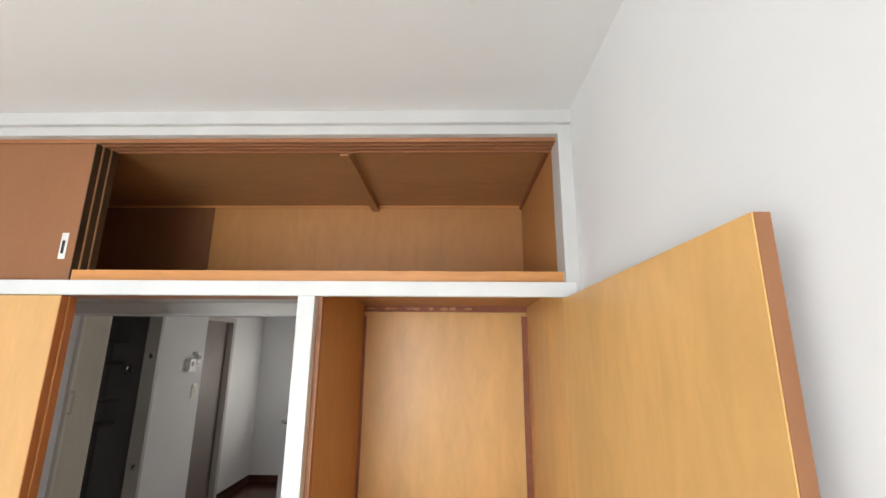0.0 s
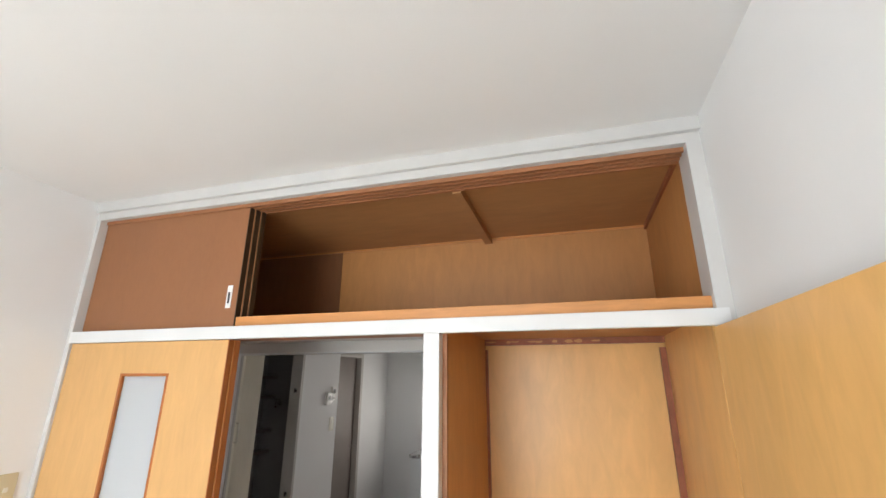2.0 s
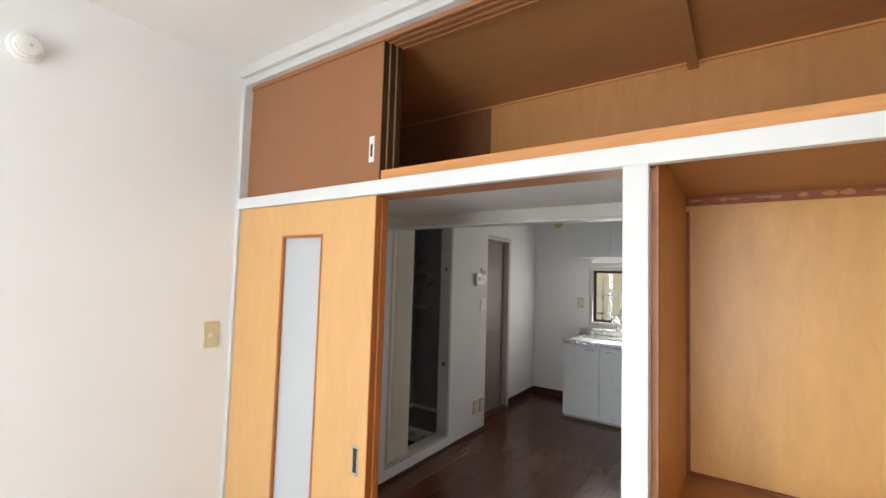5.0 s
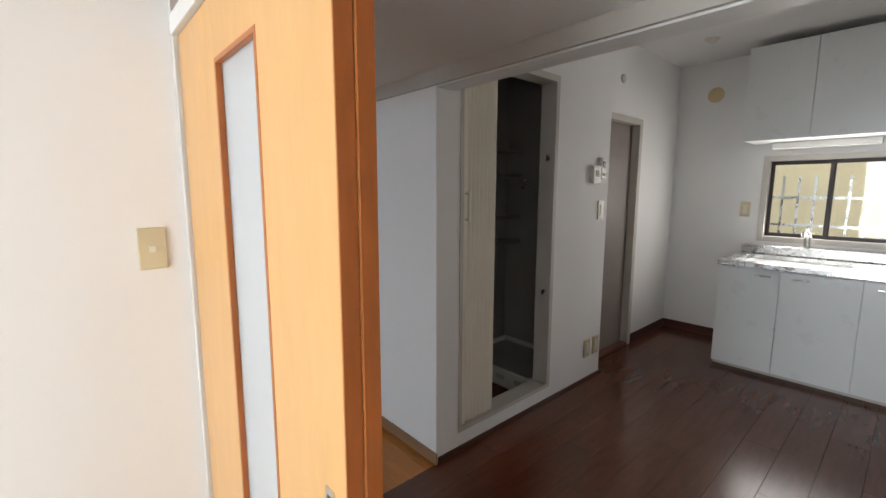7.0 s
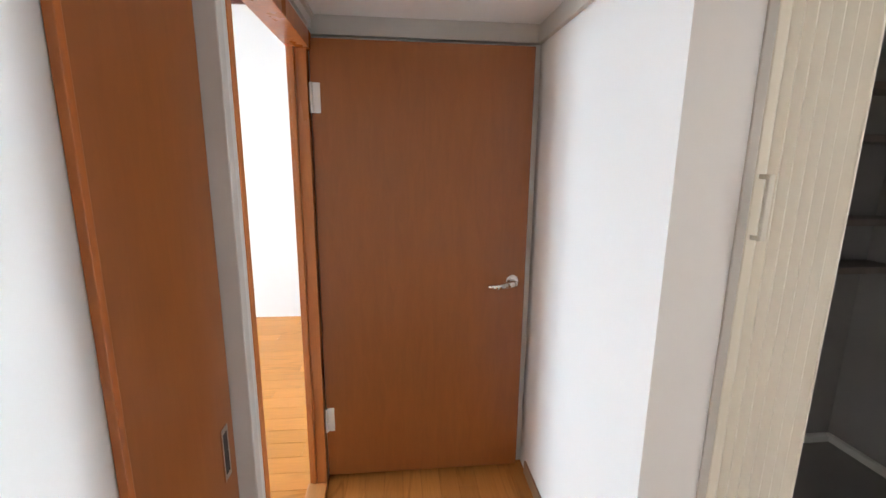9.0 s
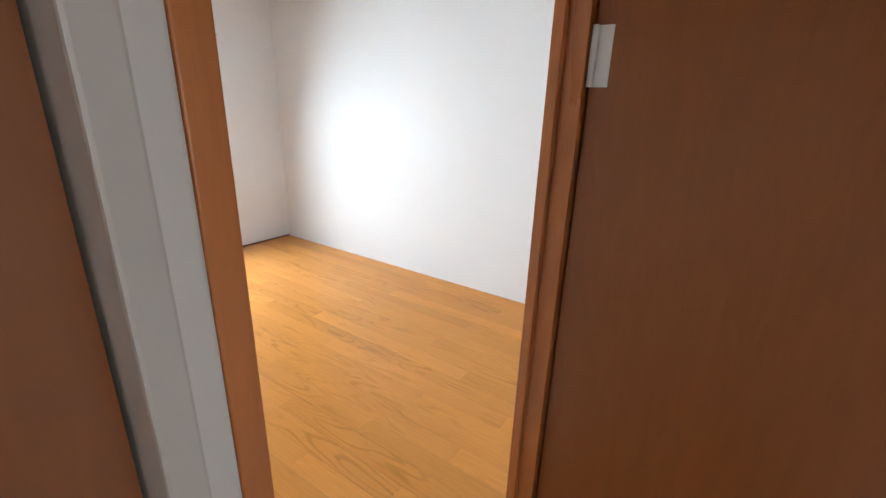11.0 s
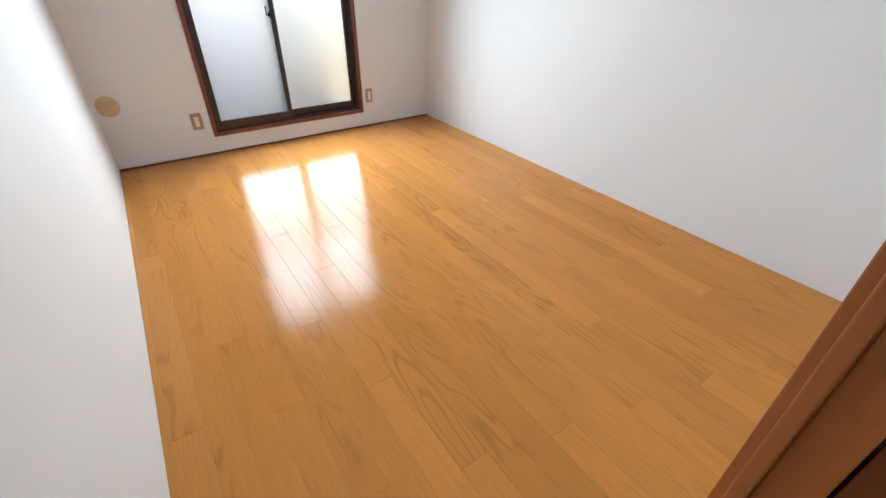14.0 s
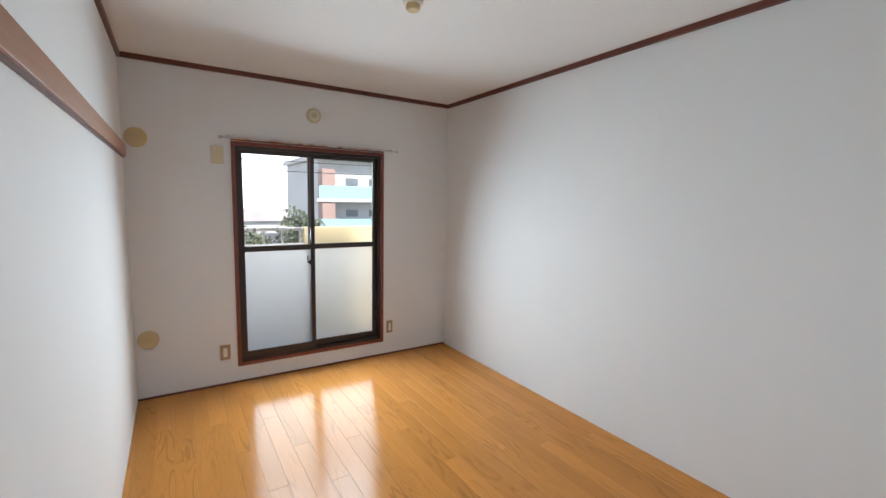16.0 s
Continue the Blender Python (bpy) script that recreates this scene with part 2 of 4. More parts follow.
BLUEPANEL = material("blue_balcony_panel", (0.30, 0.50, 0.58), 0.35, var=0.05, scale=0.5)
BRICKRED = material("reddish_tile", (0.36, 0.25, 0.22), 0.8, var=0.08, scale=0.6)
GLASSDARK = material("far_window_glass", (0.16, 0.19, 0.22), 0.15, var=0.1, scale=0.5)
LEAF = material("foliage", (0.10, 0.12, 0.07), 0.7, var=0.3, scale=3)
BARK = material("bark", (0.12, 0.085, 0.06), 0.85, var=0.2, scale=6)
DULL = material("dim_brown_grey", (0.24, 0.20, 0.18), 0.5, var=0.06, scale=4)
DARKPLY = material("shade_deepened_plywood", (0.22, 0.09, 0.036), 0.5, var=0.10, scale=1.6, stretch=(1, 1, 0.25), grain=0.12, gscale=22)
BEIGEFLOOR = material("bounce_beige_floor", (0.56, 0.51, 0.44), 0.45, var=0.05, scale=3, bump=0.05)
DARKEDGE = material("dark_edge_band", (0.05, 0.028, 0.012), 0.5, var=0.1, scale=8)
GROUND = material("town_ground", (0.22, 0.23, 0.20), 0.9, var=0.25, scale=0.05)
ROOF = material("roof_tiles", (0.33, 0.30, 0.30), 0.8, var=0.15, scale=0.6)


# ---- builders ----
ORIGIN = {}


def box(bm, x0, x1, y0, y1, z0, z1, bevel=0.0):
    m = Matrix.Translation(((x0 + x1) / 2, (y0 + y1) / 2, (z0 + z1) / 2)) @ Matrix.Diagonal((abs(x1 - x0), abs(y1 - y0), abs(z1 - z0), 1))
    made = bmesh.ops.create_cube(bm, size=1, matrix=m)["verts"]
    if bevel:
        edges = list({e for v in made for e in v.link_edges})
        bmesh.ops.bevel(bm, geom=edges, offset=bevel, segments=2, affect='EDGES', profile=0.6)
    return made


def rod(bm, a, b, r, segs=14, r2=None):
    a, b = Vector(a), Vector(b)
    m = Matrix.Translation((a + b) / 2) @ (b - a).to_track_quat('Z', 'Y').to_matrix().to_4x4()
    return bmesh.ops.create_cone(bm, cap_ends=True, segments=segs, radius1=r, radius2=r if r2 is None else r2, depth=(b - a).length, matrix=m)["verts"]


def lathe(bm, centre, axis, profile, segs=28):
    """Turned shape: profile of (radius, height) along axis from centre."""
    q = Vector(axis).to_track_quat('Z', 'Y')
    rings = []
    for r, h in profile:
        rings.append([bm.verts.new(Vector(centre) + q @ Vector((r * math.cos(2 * math.pi * k / segs), r * math.sin(2 * math.pi * k / segs), h)))
                      for k in range(segs)])
    for p, q2 in zip(rings, rings[1:]):
        for k in range(segs):
            bm.faces.new((p[k], p[(k + 1) % segs], q2[(k + 1) % segs], q2[k]))
    bm.faces.new(rings[-1])
    bm.faces.new(rings[0][::-1])


def mesh_of(name, bm, mat):
    bmesh.ops.recalc_face_normals(bm, faces=bm.faces)
    me = bpy.data.meshes.new(name)
    bm.to_mesh(me)
    bm.free()
    me.materials.append(mat)
    return me


def thing(name, base, label, category, group="", kind=""):
    ob = new(name)
    ob.location = base
    ob.empty_display_size = 0.05
    ORIGIN[ob] = Vector(base)
    return tagged(ob, label, category, group, kind)


def part(name, bm, mat, parent, label="", smooth=False):
    """One mesh in world places, linked under a thing or a part."""
    o = ORIGIN[parent]
    bmesh.ops.translate(bm, verts=bm.verts, vec=-o)
    me = mesh_of(name, bm, mat)
    if smooth:
        me.shade_smooth()
    ob = new(name, me)
    ob.parent = parent
    ORIGIN[ob] = o
    if label:
        ob["label"] = label
    return ob


def slab(name, boxes, mat, label, category, bevel=0.0, kind="structure", group=""):
    """One top-level mesh out of boxes."""
    bm = bmesh.new()
    for b in boxes:
        box(bm, *b, bevel)
    ob = new(name, mesh_of(name, bm, mat))
    ORIGIN[ob] = Vector((0, 0, 0))
    return tagged(ob, label, category, group, kind)


def boxpart(name, b, mat, parent, label="", bevel=0.0):
    bm = bmesh.new()
    box(bm, *b, bevel)
    return part(name, bm, mat, parent, label)


def hole_wall_y(y0, y1, x0, x1, z0, z1, ox0, ox1, oz0, oz1):
    """Boxes of a wall in a plane of constant y round one opening."""
    out = []
    if ox0 > x0:
        out.append((x0, ox0, y0, y1, z0, z1))
    if ox1 < x1:
        out.append((ox1, x1, y0, y1, z0, z1))
    if oz1 < z1:
        out.append((ox0, ox1, y0, y1, oz1, z1))
    if oz0 > z0:
        out.append((ox0, ox1, y0, y1, z0, oz0))
    return out


def hole_wall_x(x0, x1, y0, y1, z0, z1, oy0, oy1, oz0, oz1):
    return [(c, d, a, b, e, f) for a, b, c, d, e, f in hole_wall_y(x0, x1, y0, y1, z0, z1, oy0, oy1, oz0, oz1)]


# ---- large structure ----
HA, HB, HK, HH = 2.418, 2.45, 2.36, 1.775      # ceilings: room a, room b, kitchen, hall
WA = 2.772                                      # width of room a
BE, BW = -0.055, -2.703                         # east and west wall of room b
FX = 0.071                                      # kitchen face of the washroom block
NY = 3.93                                       # north wall of the kitchen
TOP = 2.62

# floor out of view, pale beige picked for the light it bounces up
slab("floor_room_a", [(-0.03, WA + 0.1, SOUTH - 0.1, 0.0, -0.12, 0.0)], BEIGEFLOOR, "unseen floor of the closet room, pale beige for its bounce", "floor")
slab("floor_base_room_b", [(BW - 0.1, -0.03, SOUTH - 0.1, 0.06, -0.12, -0.0012)], GLINT_GAP, "oak board joints coloured pale for the glints on their edges", "floor")
slab("floor_base_hall", [(-0.9, FX, 0.06, 0.93, -0.12, -0.008)], GAP, "dark bed under the hall floor boards", "floor")
slab("floor_base_kitchen", [(FX, 3.0, 0.0, 4.05, -0.12, -0.008), (-0.9, FX, 0.93, 4.05, -0.12, -0.008)], GAP, "dark bed under the cherry floor boards", "floor")
slab("ceiling_room_a", [(-0.03, WA + 0.1, SOUTH - 0.1, 0.0, HA, TOP)], CEIL, "plain off-white papered ceiling", "ceiling")
slab("ceiling_room_b", [(BW - 0.1, -0.03, SOUTH - 0.1, 0.1, HB, TOP)], CEIL, "plain off-white papered ceiling", "ceiling")
slab("ceiling_kitchen", [(-0.9, 3.0, 1.03, 4.05, HK, TOP)], CEIL, "plain off-white papered kitchen ceiling", "ceiling")
slab("ceiling_hall", [(-0.9, 1.785, 0.12, 0.925, HH, HH + 0.018)], CEIL, "low white hall ceiling under the upper closet", "ceiling")

slab("wall_between_rooms", [(BE, 0.0, SOUTH, 0.05, 0, TOP)], PAPER, "white papered wall between the two rooms", "wall")
slab("wall_room_a_east", [(WA, WA + 0.1, SOUTH - 0.1, 0.93, 0, TOP)], PAPER, "white papered wall beside the closet", "wall")
slab("wall_room_a_south", hole_wall_y(SOUTH - 0.12, SOUTH, -0.055, WA, 0, TOP, 0.35, 2.15, 0.13, 1.95), PAPER, "white papered wall with balcony window", "wall")
slab("wall_room_b_south", hole_wall_y(SOUTH - 0.12, SOUTH, BW, BE, 0, TOP, -2.0, -0.725, 0.135, 1.925), PAPER_B, "white woven-paper wall with balcony window", "wall")
slab("wall_room_b_west", [(BW - 0.1, BW, SOUTH - 0.12, 0.1, 0, TOP)], PAPER_B, "white woven-paper wall", "wall")
slab("wall_room_b_north", [(BW, -0.742, 0.042, 0.10, 0, TOP), (-0.742, BE, 0.042, 0.10, 1.71, TOP)], PAPER_B, "white papered wall with the hall doorway", "wall")
slab("wall_hall_west", [(-0.88, -0.78, 0.10, 0.93, 0, HH)], PAPER, "white hall end wall behind the open door", "wall")
slab("wall_washroom_south", [(-0.9, FX, 0.925, 1.02, 0, TOP)], PAPER, "white papered wall along the hall", "wall")
slab("wall_washroom_east", hole_wall_x(FX - 0.09, FX, 1.02, 2.432, 0, HK, 1.066, 1.832, 0.10, 1.905), PAPER, "white papered wall with the washroom opening", "wall")
slab("wall_washroom_north", [(-0.82, FX - 0.09, 2.342, 2.432, 0, HK)], PAPER, "white papered end of the washroom block", "wall")
slab("wall_toilet", hole_wall_x(-0.16, -0.07, 2.432, NY, 0, HK, 2.55, 3.19, 0.0, 1.82), PAPER, "white papered wall with a narrow doorway", "wall")
slab("wall_kitchen_north", hole_wall_y(NY, NY + 0.12, -0.16, 3.0, 0, HK, 0.62, 1.42, 0.90, 1.535), PAPER, "white papered kitchen wall with a window", "wall")
slab("wall_kitchen_east", [(2.9, 3.0, 0.93, NY, 0, HK)], PAPER, "plain white kitchen wall", "wall")
slab("wall_kitchen_south", [(1.785, 2.9, 0.88, 0.93, 0, TOP)], PAPER, "white wall behind the closet", "wall")
slab("beam_kitchen", [(FX, 1.785, 0.925, 1.03, 1.705, TOP)], WHITE, "white boxed beam between hall and kitchen", "beam", bevel=0.004)
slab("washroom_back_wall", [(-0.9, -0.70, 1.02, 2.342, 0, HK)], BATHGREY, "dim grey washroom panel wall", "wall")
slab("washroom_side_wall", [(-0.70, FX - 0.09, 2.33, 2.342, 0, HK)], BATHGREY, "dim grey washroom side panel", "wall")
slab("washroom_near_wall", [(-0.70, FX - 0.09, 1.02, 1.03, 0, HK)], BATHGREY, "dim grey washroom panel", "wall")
slab("toilet_inner_wall", [(-0.9, -0.8, 2.44, NY, 0, HK), (-0.8, -0.16, 2.44, 2.46, 0, HK)], PAPER, "dim white wall inside the narrow room", "wall")
slab("hall_east_filler", [(1.785, 1.80, 0.03, 0.925, 0, HH)], PAPER, "white papered side of the closet facing the hall", "wall")

slab("trim_hall_cornice", [(-0.78, 1.785, 0.908, 0.925, 1.712, HH), (-0.78, -0.755, 0.10, 0.908, 1.712, HH), (-0.755, 0.0, 0.10, 0.112, 1.73, HH), (-0.78, 1.785, 0.112, 0.124, 1.758, HH)], GREY_TRIM,
     "grey painted cornice round the low hall ceiling", "trim", bevel=0.002)
slab("baseboard_hall", [(-0.70, FX + 0.008, 0.917, 0.925, 0, 0.055)], SKIRT_H, "brown wooden skirting along the hall", "skirting")
slab("baseboard_kitchen", [(-0.07, -0.06, 3.215, NY - 0.01, 0, 0.075), (-0.06, 0.53, NY - 0.01, NY, 0, 0.075), (FX, FX + 0.008, 0.935, 2.432, 0, 0.03),
                           (-0.07, FX, 2.432, 2.44, 0, 0.06)], SKIRT,
     "dark cherry skirting round the kitchen", "skirting")
slab("trim_room_b_cornice", [(BE - 0.02, BE, SOUTH, 0.0, HB - 0.034, HB), (BW, BW + 0.02, SOUTH, 0.0, HB - 0.034, HB), (BW, BE, SOUTH, SOUTH + 0.02, HB - 0.034, HB)],
     DARKWOOD, "dark red-brown wooden cornice under the ceiling", "trim")
slab("baseboard_room_b", [(BW, BE, SOUTH, SOUTH + 0.006, 0, 0.014)], DARKWOOD,
     "thin dark strip where floor meets wall", "skirting")


# ---- room a: closet front ----
def closet_front():
    t = thing("closet_front_frame", (WA / 2, 0, 0), "white painted wooden closet and doorway frame", "door frame", kind="structure")
    boxpart("head_trim", (0, WA, -0.028, 0.015, 2.366, HA), TRIM_PAINT, t, bevel=0.003)
    boxpart("head_bead", (0.0, WA, -0.010, 0.02, 2.328, 2.366), TRIM_PAINT, t, bevel=0.003)
    boxpart("side_trim", (0.0, 0.026, -0.014, 0.10, 1.708, 2.328), TRIM_PAINT, t, bevel=0.003)
    boxpart("side_trim", (0.0, 0.026, -0.012, 0.099, 0, 1.708), TRIM_PAINT, t, bevel=0.003)
    boxpart("side_trim", (2.722, WA, -0.014, 0.10, 1.70, 2.328), TRIM_PAINT, t, bevel=0.003)
    boxpart("side_trim", (2.722, WA, -0.005, 0.10, 0, 1.70), TRIM_PAINT, t, bevel=0.003)
    boxpart("lintel", (0.02, 2.757, -0.016, 0.012, 1.708, 1.760), WHITE, t, bevel=0.003)
    boxpart("post", (1.786, 1.846, -0.012, 0.05, 0, 1.709), WHITE, t, bevel=0.003)
    boxpart("door_track", (0.026, 1.786, 0.012, 0.12, 1.710, 1.758), TRACK, t, "brown wooden door track under the lintel")
    boxpart("sill_lip", (0.935, 2.722, 0.012, 0.10, 1.762, 1.802), PINE, t, "raw orange wood lip above the lintel", bevel=0.002)
    # grooved head track of the upper closet; its dark bed paints the grooves' shade
    boxpart("upper_track_base", (0.026, 2.722, 0.016, 0.125, 2.334, 2.345), DARKWOOD, t, "bed of the wooden head track, dark to paint shade in the grooves")
    for y in (0.02, 0.05, 0.08, 0.11):
        boxpart("track_rib", (0.026, 2.722, y, y + 0.012, 2.312, 2.336), TRACK, t)
    # lower frame inside the closet
    boxpart("inner_stop", (1.846, 1.862, 0.03, 0.055, 0, 1.709), TRACK, t)


def upper_closet():
    t = thing("upper_closet", (1.37, 0.45, 1.79), "open lauan plywood upper closet above the doorway", "closet")
    boxpart("floor_board", (0.0, 2.722, 0.10, 0.87, 1.795, 1.802), PLY_H, t)
    boxpart("back_panel", (0.0, 2.73, 0.862, 0.872, 1.80, 2.36), PLY, t)
    boxpart("side_panel", (2.722, 2.735, 0.10, 0.865, 1.80, 2.36), PLY, t)
    boxpart("side_panel", (-0.012, 0.0, 0.10, 0.865, 1.80, 2.36), PLY, t)
    boxpart("top_panel", (0.0, 2.722, 0.10, 0.865, 2.338, 2.348), PLY_H, t)
    boxpart("batten", (1.858, 1.898, 0.125, 0.862, 2.305, 2.34), PLY_H, t, "wooden ceiling batten", bevel=0.002)
    boxpart("edge_strip", (2.71, 2.722, 0.125, 0.862, 2.316, 2.34), REDBATTEN, t, "reddish corner strip")
    boxpart("edge_strip", (0.0, 2.72, 0.852, 0.862, 2.328, 2.34), PINE, t)
    # darker panel, its colour lowered further for shade behind the stacked doors
    boxpart("dark_back_panel", (0.0, 0.93, 0.857, 0.8615, 1.803, 2.328), DARKPLY, t, "darker plywood back panel, deepened for the shade behind the doors")


def pull_plate(parent, x, y, z, face, h=0.11):
    """Recessed oblong finger pull: a rounded metal rim round a dark well. face: -1 looks south, 1 north."""
    bm = bmesh.new()
    for b in ((x - 0.014, x - 0.009, z - h / 2, z + h / 2), (x + 0.009, x + 0.014, z - h / 2, z + h / 2),
              (x - 0.009, x + 0.009, z - h / 2, z - h / 2 + 0.012), (x - 0.009, x + 0.009, z + h / 2 - 0.012, z + h / 2)):
        box(bm, b[0], b[1], y, y + face * 0.003, b[2], b[3])
    p = part("pull_rim", bm, CHROME, parent, "metal rim of the finger pull")
    boxpart("pull_well", (x - 0.009, x + 0.009, y, y + face * 0.001, z - h / 2 + 0.012, z + h / 2 - 0.012), PLASTIC if h < 0.1 else BLACK, p)


def upper_doors():
    for k, (y, x0, x1) in enumerate(((0.028, 0.027, 0.915), (0.058, 0.035, 0.924), (0.088, 0.042, 0.932))):
        t = thing("closet_sliding_door", (0.47, y + 0.01, 1.78), "reddish brown laminate sliding door of the upper closet", "closet door", "upper closet doors")
        z1 = 2.314
        boxpart("panel", (x0, x1 - 0.003, y, y + 0.0285, 1.764 if k == 0 else 1.803, z1), BROWN, t, bevel=0.001)
        boxpart("edge_band", (x1 - 0.003, x1, y, y + 0.0285, 1.764 if k == 0 else 1.803, z1), DARKEDGE, t, "dark edge band")
        if k == 0:
            bm = bmesh.new()
            box(bm, x1 - 0.058, x1 - 0.032, y - 0.003, y, 1.845, 1.945, 0.001)
            p = part("pull_plate", bm, PLASTIC, t, "white metal finger pull")
            boxpart("pull_slot", (x1 - 0.050, x1 - 0.040, y - 0.0042, y - 0.003, 1.865, 1.915), BLACK, p)


def room_sliding_doors():
    for k, (y, x0, x1) in enumerate(((0.0, 0.028, 0.930), (0.032, 0.030, 0.934))):
        t = thing("sliding_door", (0.48, y + 0.015, 0), "light veneer sliding door with a tall frosted strip, slid open", "sliding door", "room sliding doors")
        y1, z0, z1, g0, g1, gz0, gz1 = y + 0.030, 0.012, 1.706, 0.335 if k else 0.370, 0.690 if k else 0.642, 0.22, 1.572
        faces = ((BIRCH, y, y + 0.014), (DOORBROWN, y + 0.018, y1)) if k else ((BIRCH, y, y + 0.018), (BIRCH, y + 0.018, y1))
        for mat, ya, yb in faces:
            bm = bmesh.new()
            for b in hole_wall_y(ya, yb, x0, x1 - 0.004, z0, z1, g0, g1, gz0, gz1):
                box(bm, *b)
            part("face_panel", bm, mat, t, "brown veneer face" if mat is DOORBROWN else "light wood veneer face")
        boxpart("core", (x0, g0 - 0.01, y + 0.014, y + 0.018, z0, z1), EDGE, t)
        boxpart("edge_band", (x1 - 0.004, x1, y, y1, z0, z1), EDGE, t, "orange wood edge", bevel=0.001)
        boxpart("glazing", (g0, g1, y + 0.014, y + 0.018, gz0, gz1), FROST_DOOR, t, "milky frosted strip")
        for ya, yb in ((y - 0.0012, y + 0.013), (y + 0.019, y1 + 0.0012)):
            bm = bmesh.new()
            for b in ((g0, g0 + 0.012, gz0, gz1), (g1 - 0.012, g1, gz0, gz1), (g0 + 0.012, g1 - 0.012, gz1 - 0.012, gz1), (g0 + 0.012, g1 - 0.012, gz0, gz0 + 0.012)):
                box(bm, b[0], b[1], ya, yb, b[2], b[3], 0.0015)
            part("glazing_bead", bm, EDGE, t, "orange wooden glazing bead")
        pull_plate(t, x1 - 0.055, y, 0.74, -1)
        pull_plate(t, 0.075, y1, 0.73, 1)


def lower_closet():
    t = thing("lower_closet", (2.29, 0.4, 0), "light plywood lined closet with a middle shelf", "closet")
    boxpart("back_panel", (1.846, 2.722, 0.800, 0.812, 0, 1.76), PLY_LIGHT, t)
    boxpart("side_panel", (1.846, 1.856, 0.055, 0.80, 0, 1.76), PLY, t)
    boxpart("side_panel", (2.716, 2.728, 0.03, 0.80, 0, 1.76), PLY_LIGHT, t)
    boxpart("top_panel", (1.846, 2.722, 0.03, 0.80, 1.752, 1.762), PLY_H, t)
    boxpart("top_batten", (1.856, 2.716, 0.775, 0.800, 1.722, 1.752), REDBATTEN, t, "rough reddish batten")
    rnd = random.Random(8)
    bm = bmesh.new()
    for k in range(9):
        x, z, w, h = 1.90 + k * 0.062 + rnd.uniform(-0.02, 0.02), 1.737, rnd.uniform(0.014, 0.034), rnd.uniform(0.005, 0.011)
        ring = [bm.verts.new((x + w * rnd.uniform(0.6, 1) * math.cos(a), 0.7744, z + h * rnd.uniform(0.5, 1.1) * math.sin(a)))
                for a in [j * math.pi / 5 for j in range(10)]]
        face = bm.faces.new(ring)
        bmesh.ops.extrude_face_region(bm, geom=[face])
        bmesh.ops.translate(bm, verts=ring, vec=(0, -0.001, 0))
    part("torn_residue", bm, PLY, t, "pale torn veneer left on the batten")["kind"] = "stuff"
    boxpart("corner_batten", (2.69, 2.716, 0.775, 0.800, 0.70, 1.70), REDBATTEN, t)
    boxpart("corner_batten", (1.856, 1.868, 0.785, 0.800, 0.70, 1.70), REDBATTEN, t)
    boxpart("shelf", (1.856, 2.716, 0.06, 0.800, 0.655, 0.690), PLY_H, t, bevel=0.002)
    boxpart("shelf_edge", (1.856, 2.716, 0.785, 0.798, 0.691, 0.699), REDBATTEN, t)
    boxpart("bottom_panel", (1.846, 2.722, 0.03, 0.80, 0, 0.02), PLY_H, t)


def closet_door():
    t = thing("closet_hinged_door", (2.715, -0.03, 0.02), "light plywood closet door standing open against the wall", "closet door")
    boxpart("inner_face", (2.7068, 2.709, -0.9665, -0.008, 0.02, 1.702), PLY_LIGHT, t)
    boxpart("body", (2.7092, 2.730, -0.968, -0.008, 0.02, 1.702), BROWN, t, "brown laminate outer face and edge", bevel=0.001)
    for z in (0.3, 1.45):
        bm = bmesh.new()
        rod(bm, (2.716, -0.024, z - 0.04), (2.716, -0.024, z + 0.04), 0.006)
        part("hinge", bm, CHROME, t)


def wall_switch():
    t = thing("light_switch", (0.0, -0.10, 1.11), "cream plastic wall switch plate", "switch")
    boxpart("plate", (0.0, 0.008, -0.135, -0.065, 1.050, 1.170), CREAM, t, bevel=0.003)
    boxpart("rocker", (0.008, 0.012, -0.109, -0.093, 1.100, 1.118), IVORY, t, bevel=0.001)


def alarm():
    t = thing("smoke_alarm", (0.0, -0.79, 2.165), "round white plastic alarm on the wall", "smoke alarm")
    bm = bmesh.new()
    lathe(bm, (0, -0.79, 2.165), (1, 0, 0), [(0.052, 0.0), (0.052, 0.012), (0.047, 0.016)])
    part("base", bm, PLASTIC, t, smooth=False)
    bm = bmesh.new()
    lathe(bm, (0.016, -0.79, 2.165), (1, 0, 0), [(0.040, 0.0), (0.040, 0.014), (0.033, 0.022), (0.015, 0.024)])
    part("cover", bm, PLASTIC, t)
    bm = bmesh.new()
    lathe(bm, (0.039, -0.785, 2.165), (1, 0, 0), [(0.006, 0.0), (0.006, 0.004)], 12)
    part("button", bm, GREY_TRIM, t)
    bm = bmesh.new()
    for k in range(9):
        a = radians(200 + k * 16)
        box(bm, 0.0345, 0.0365, -0.79 + 0.033 * math.cos(a) - 0.004, -0.79 + 0.033 * math.cos(a) + 0.004,
            2.165 + 0.033 * math.sin(a) - 0.004, 2.165 + 0.033 * math.sin(a) + 0.004)
    part("sounder_slot", bm, GREY_TRIM, t)


closet_front()
upper_closet()
upper_doors()
room_sliding_doors()
lower_closet()
closet_door()
wall_switch()
alarm()


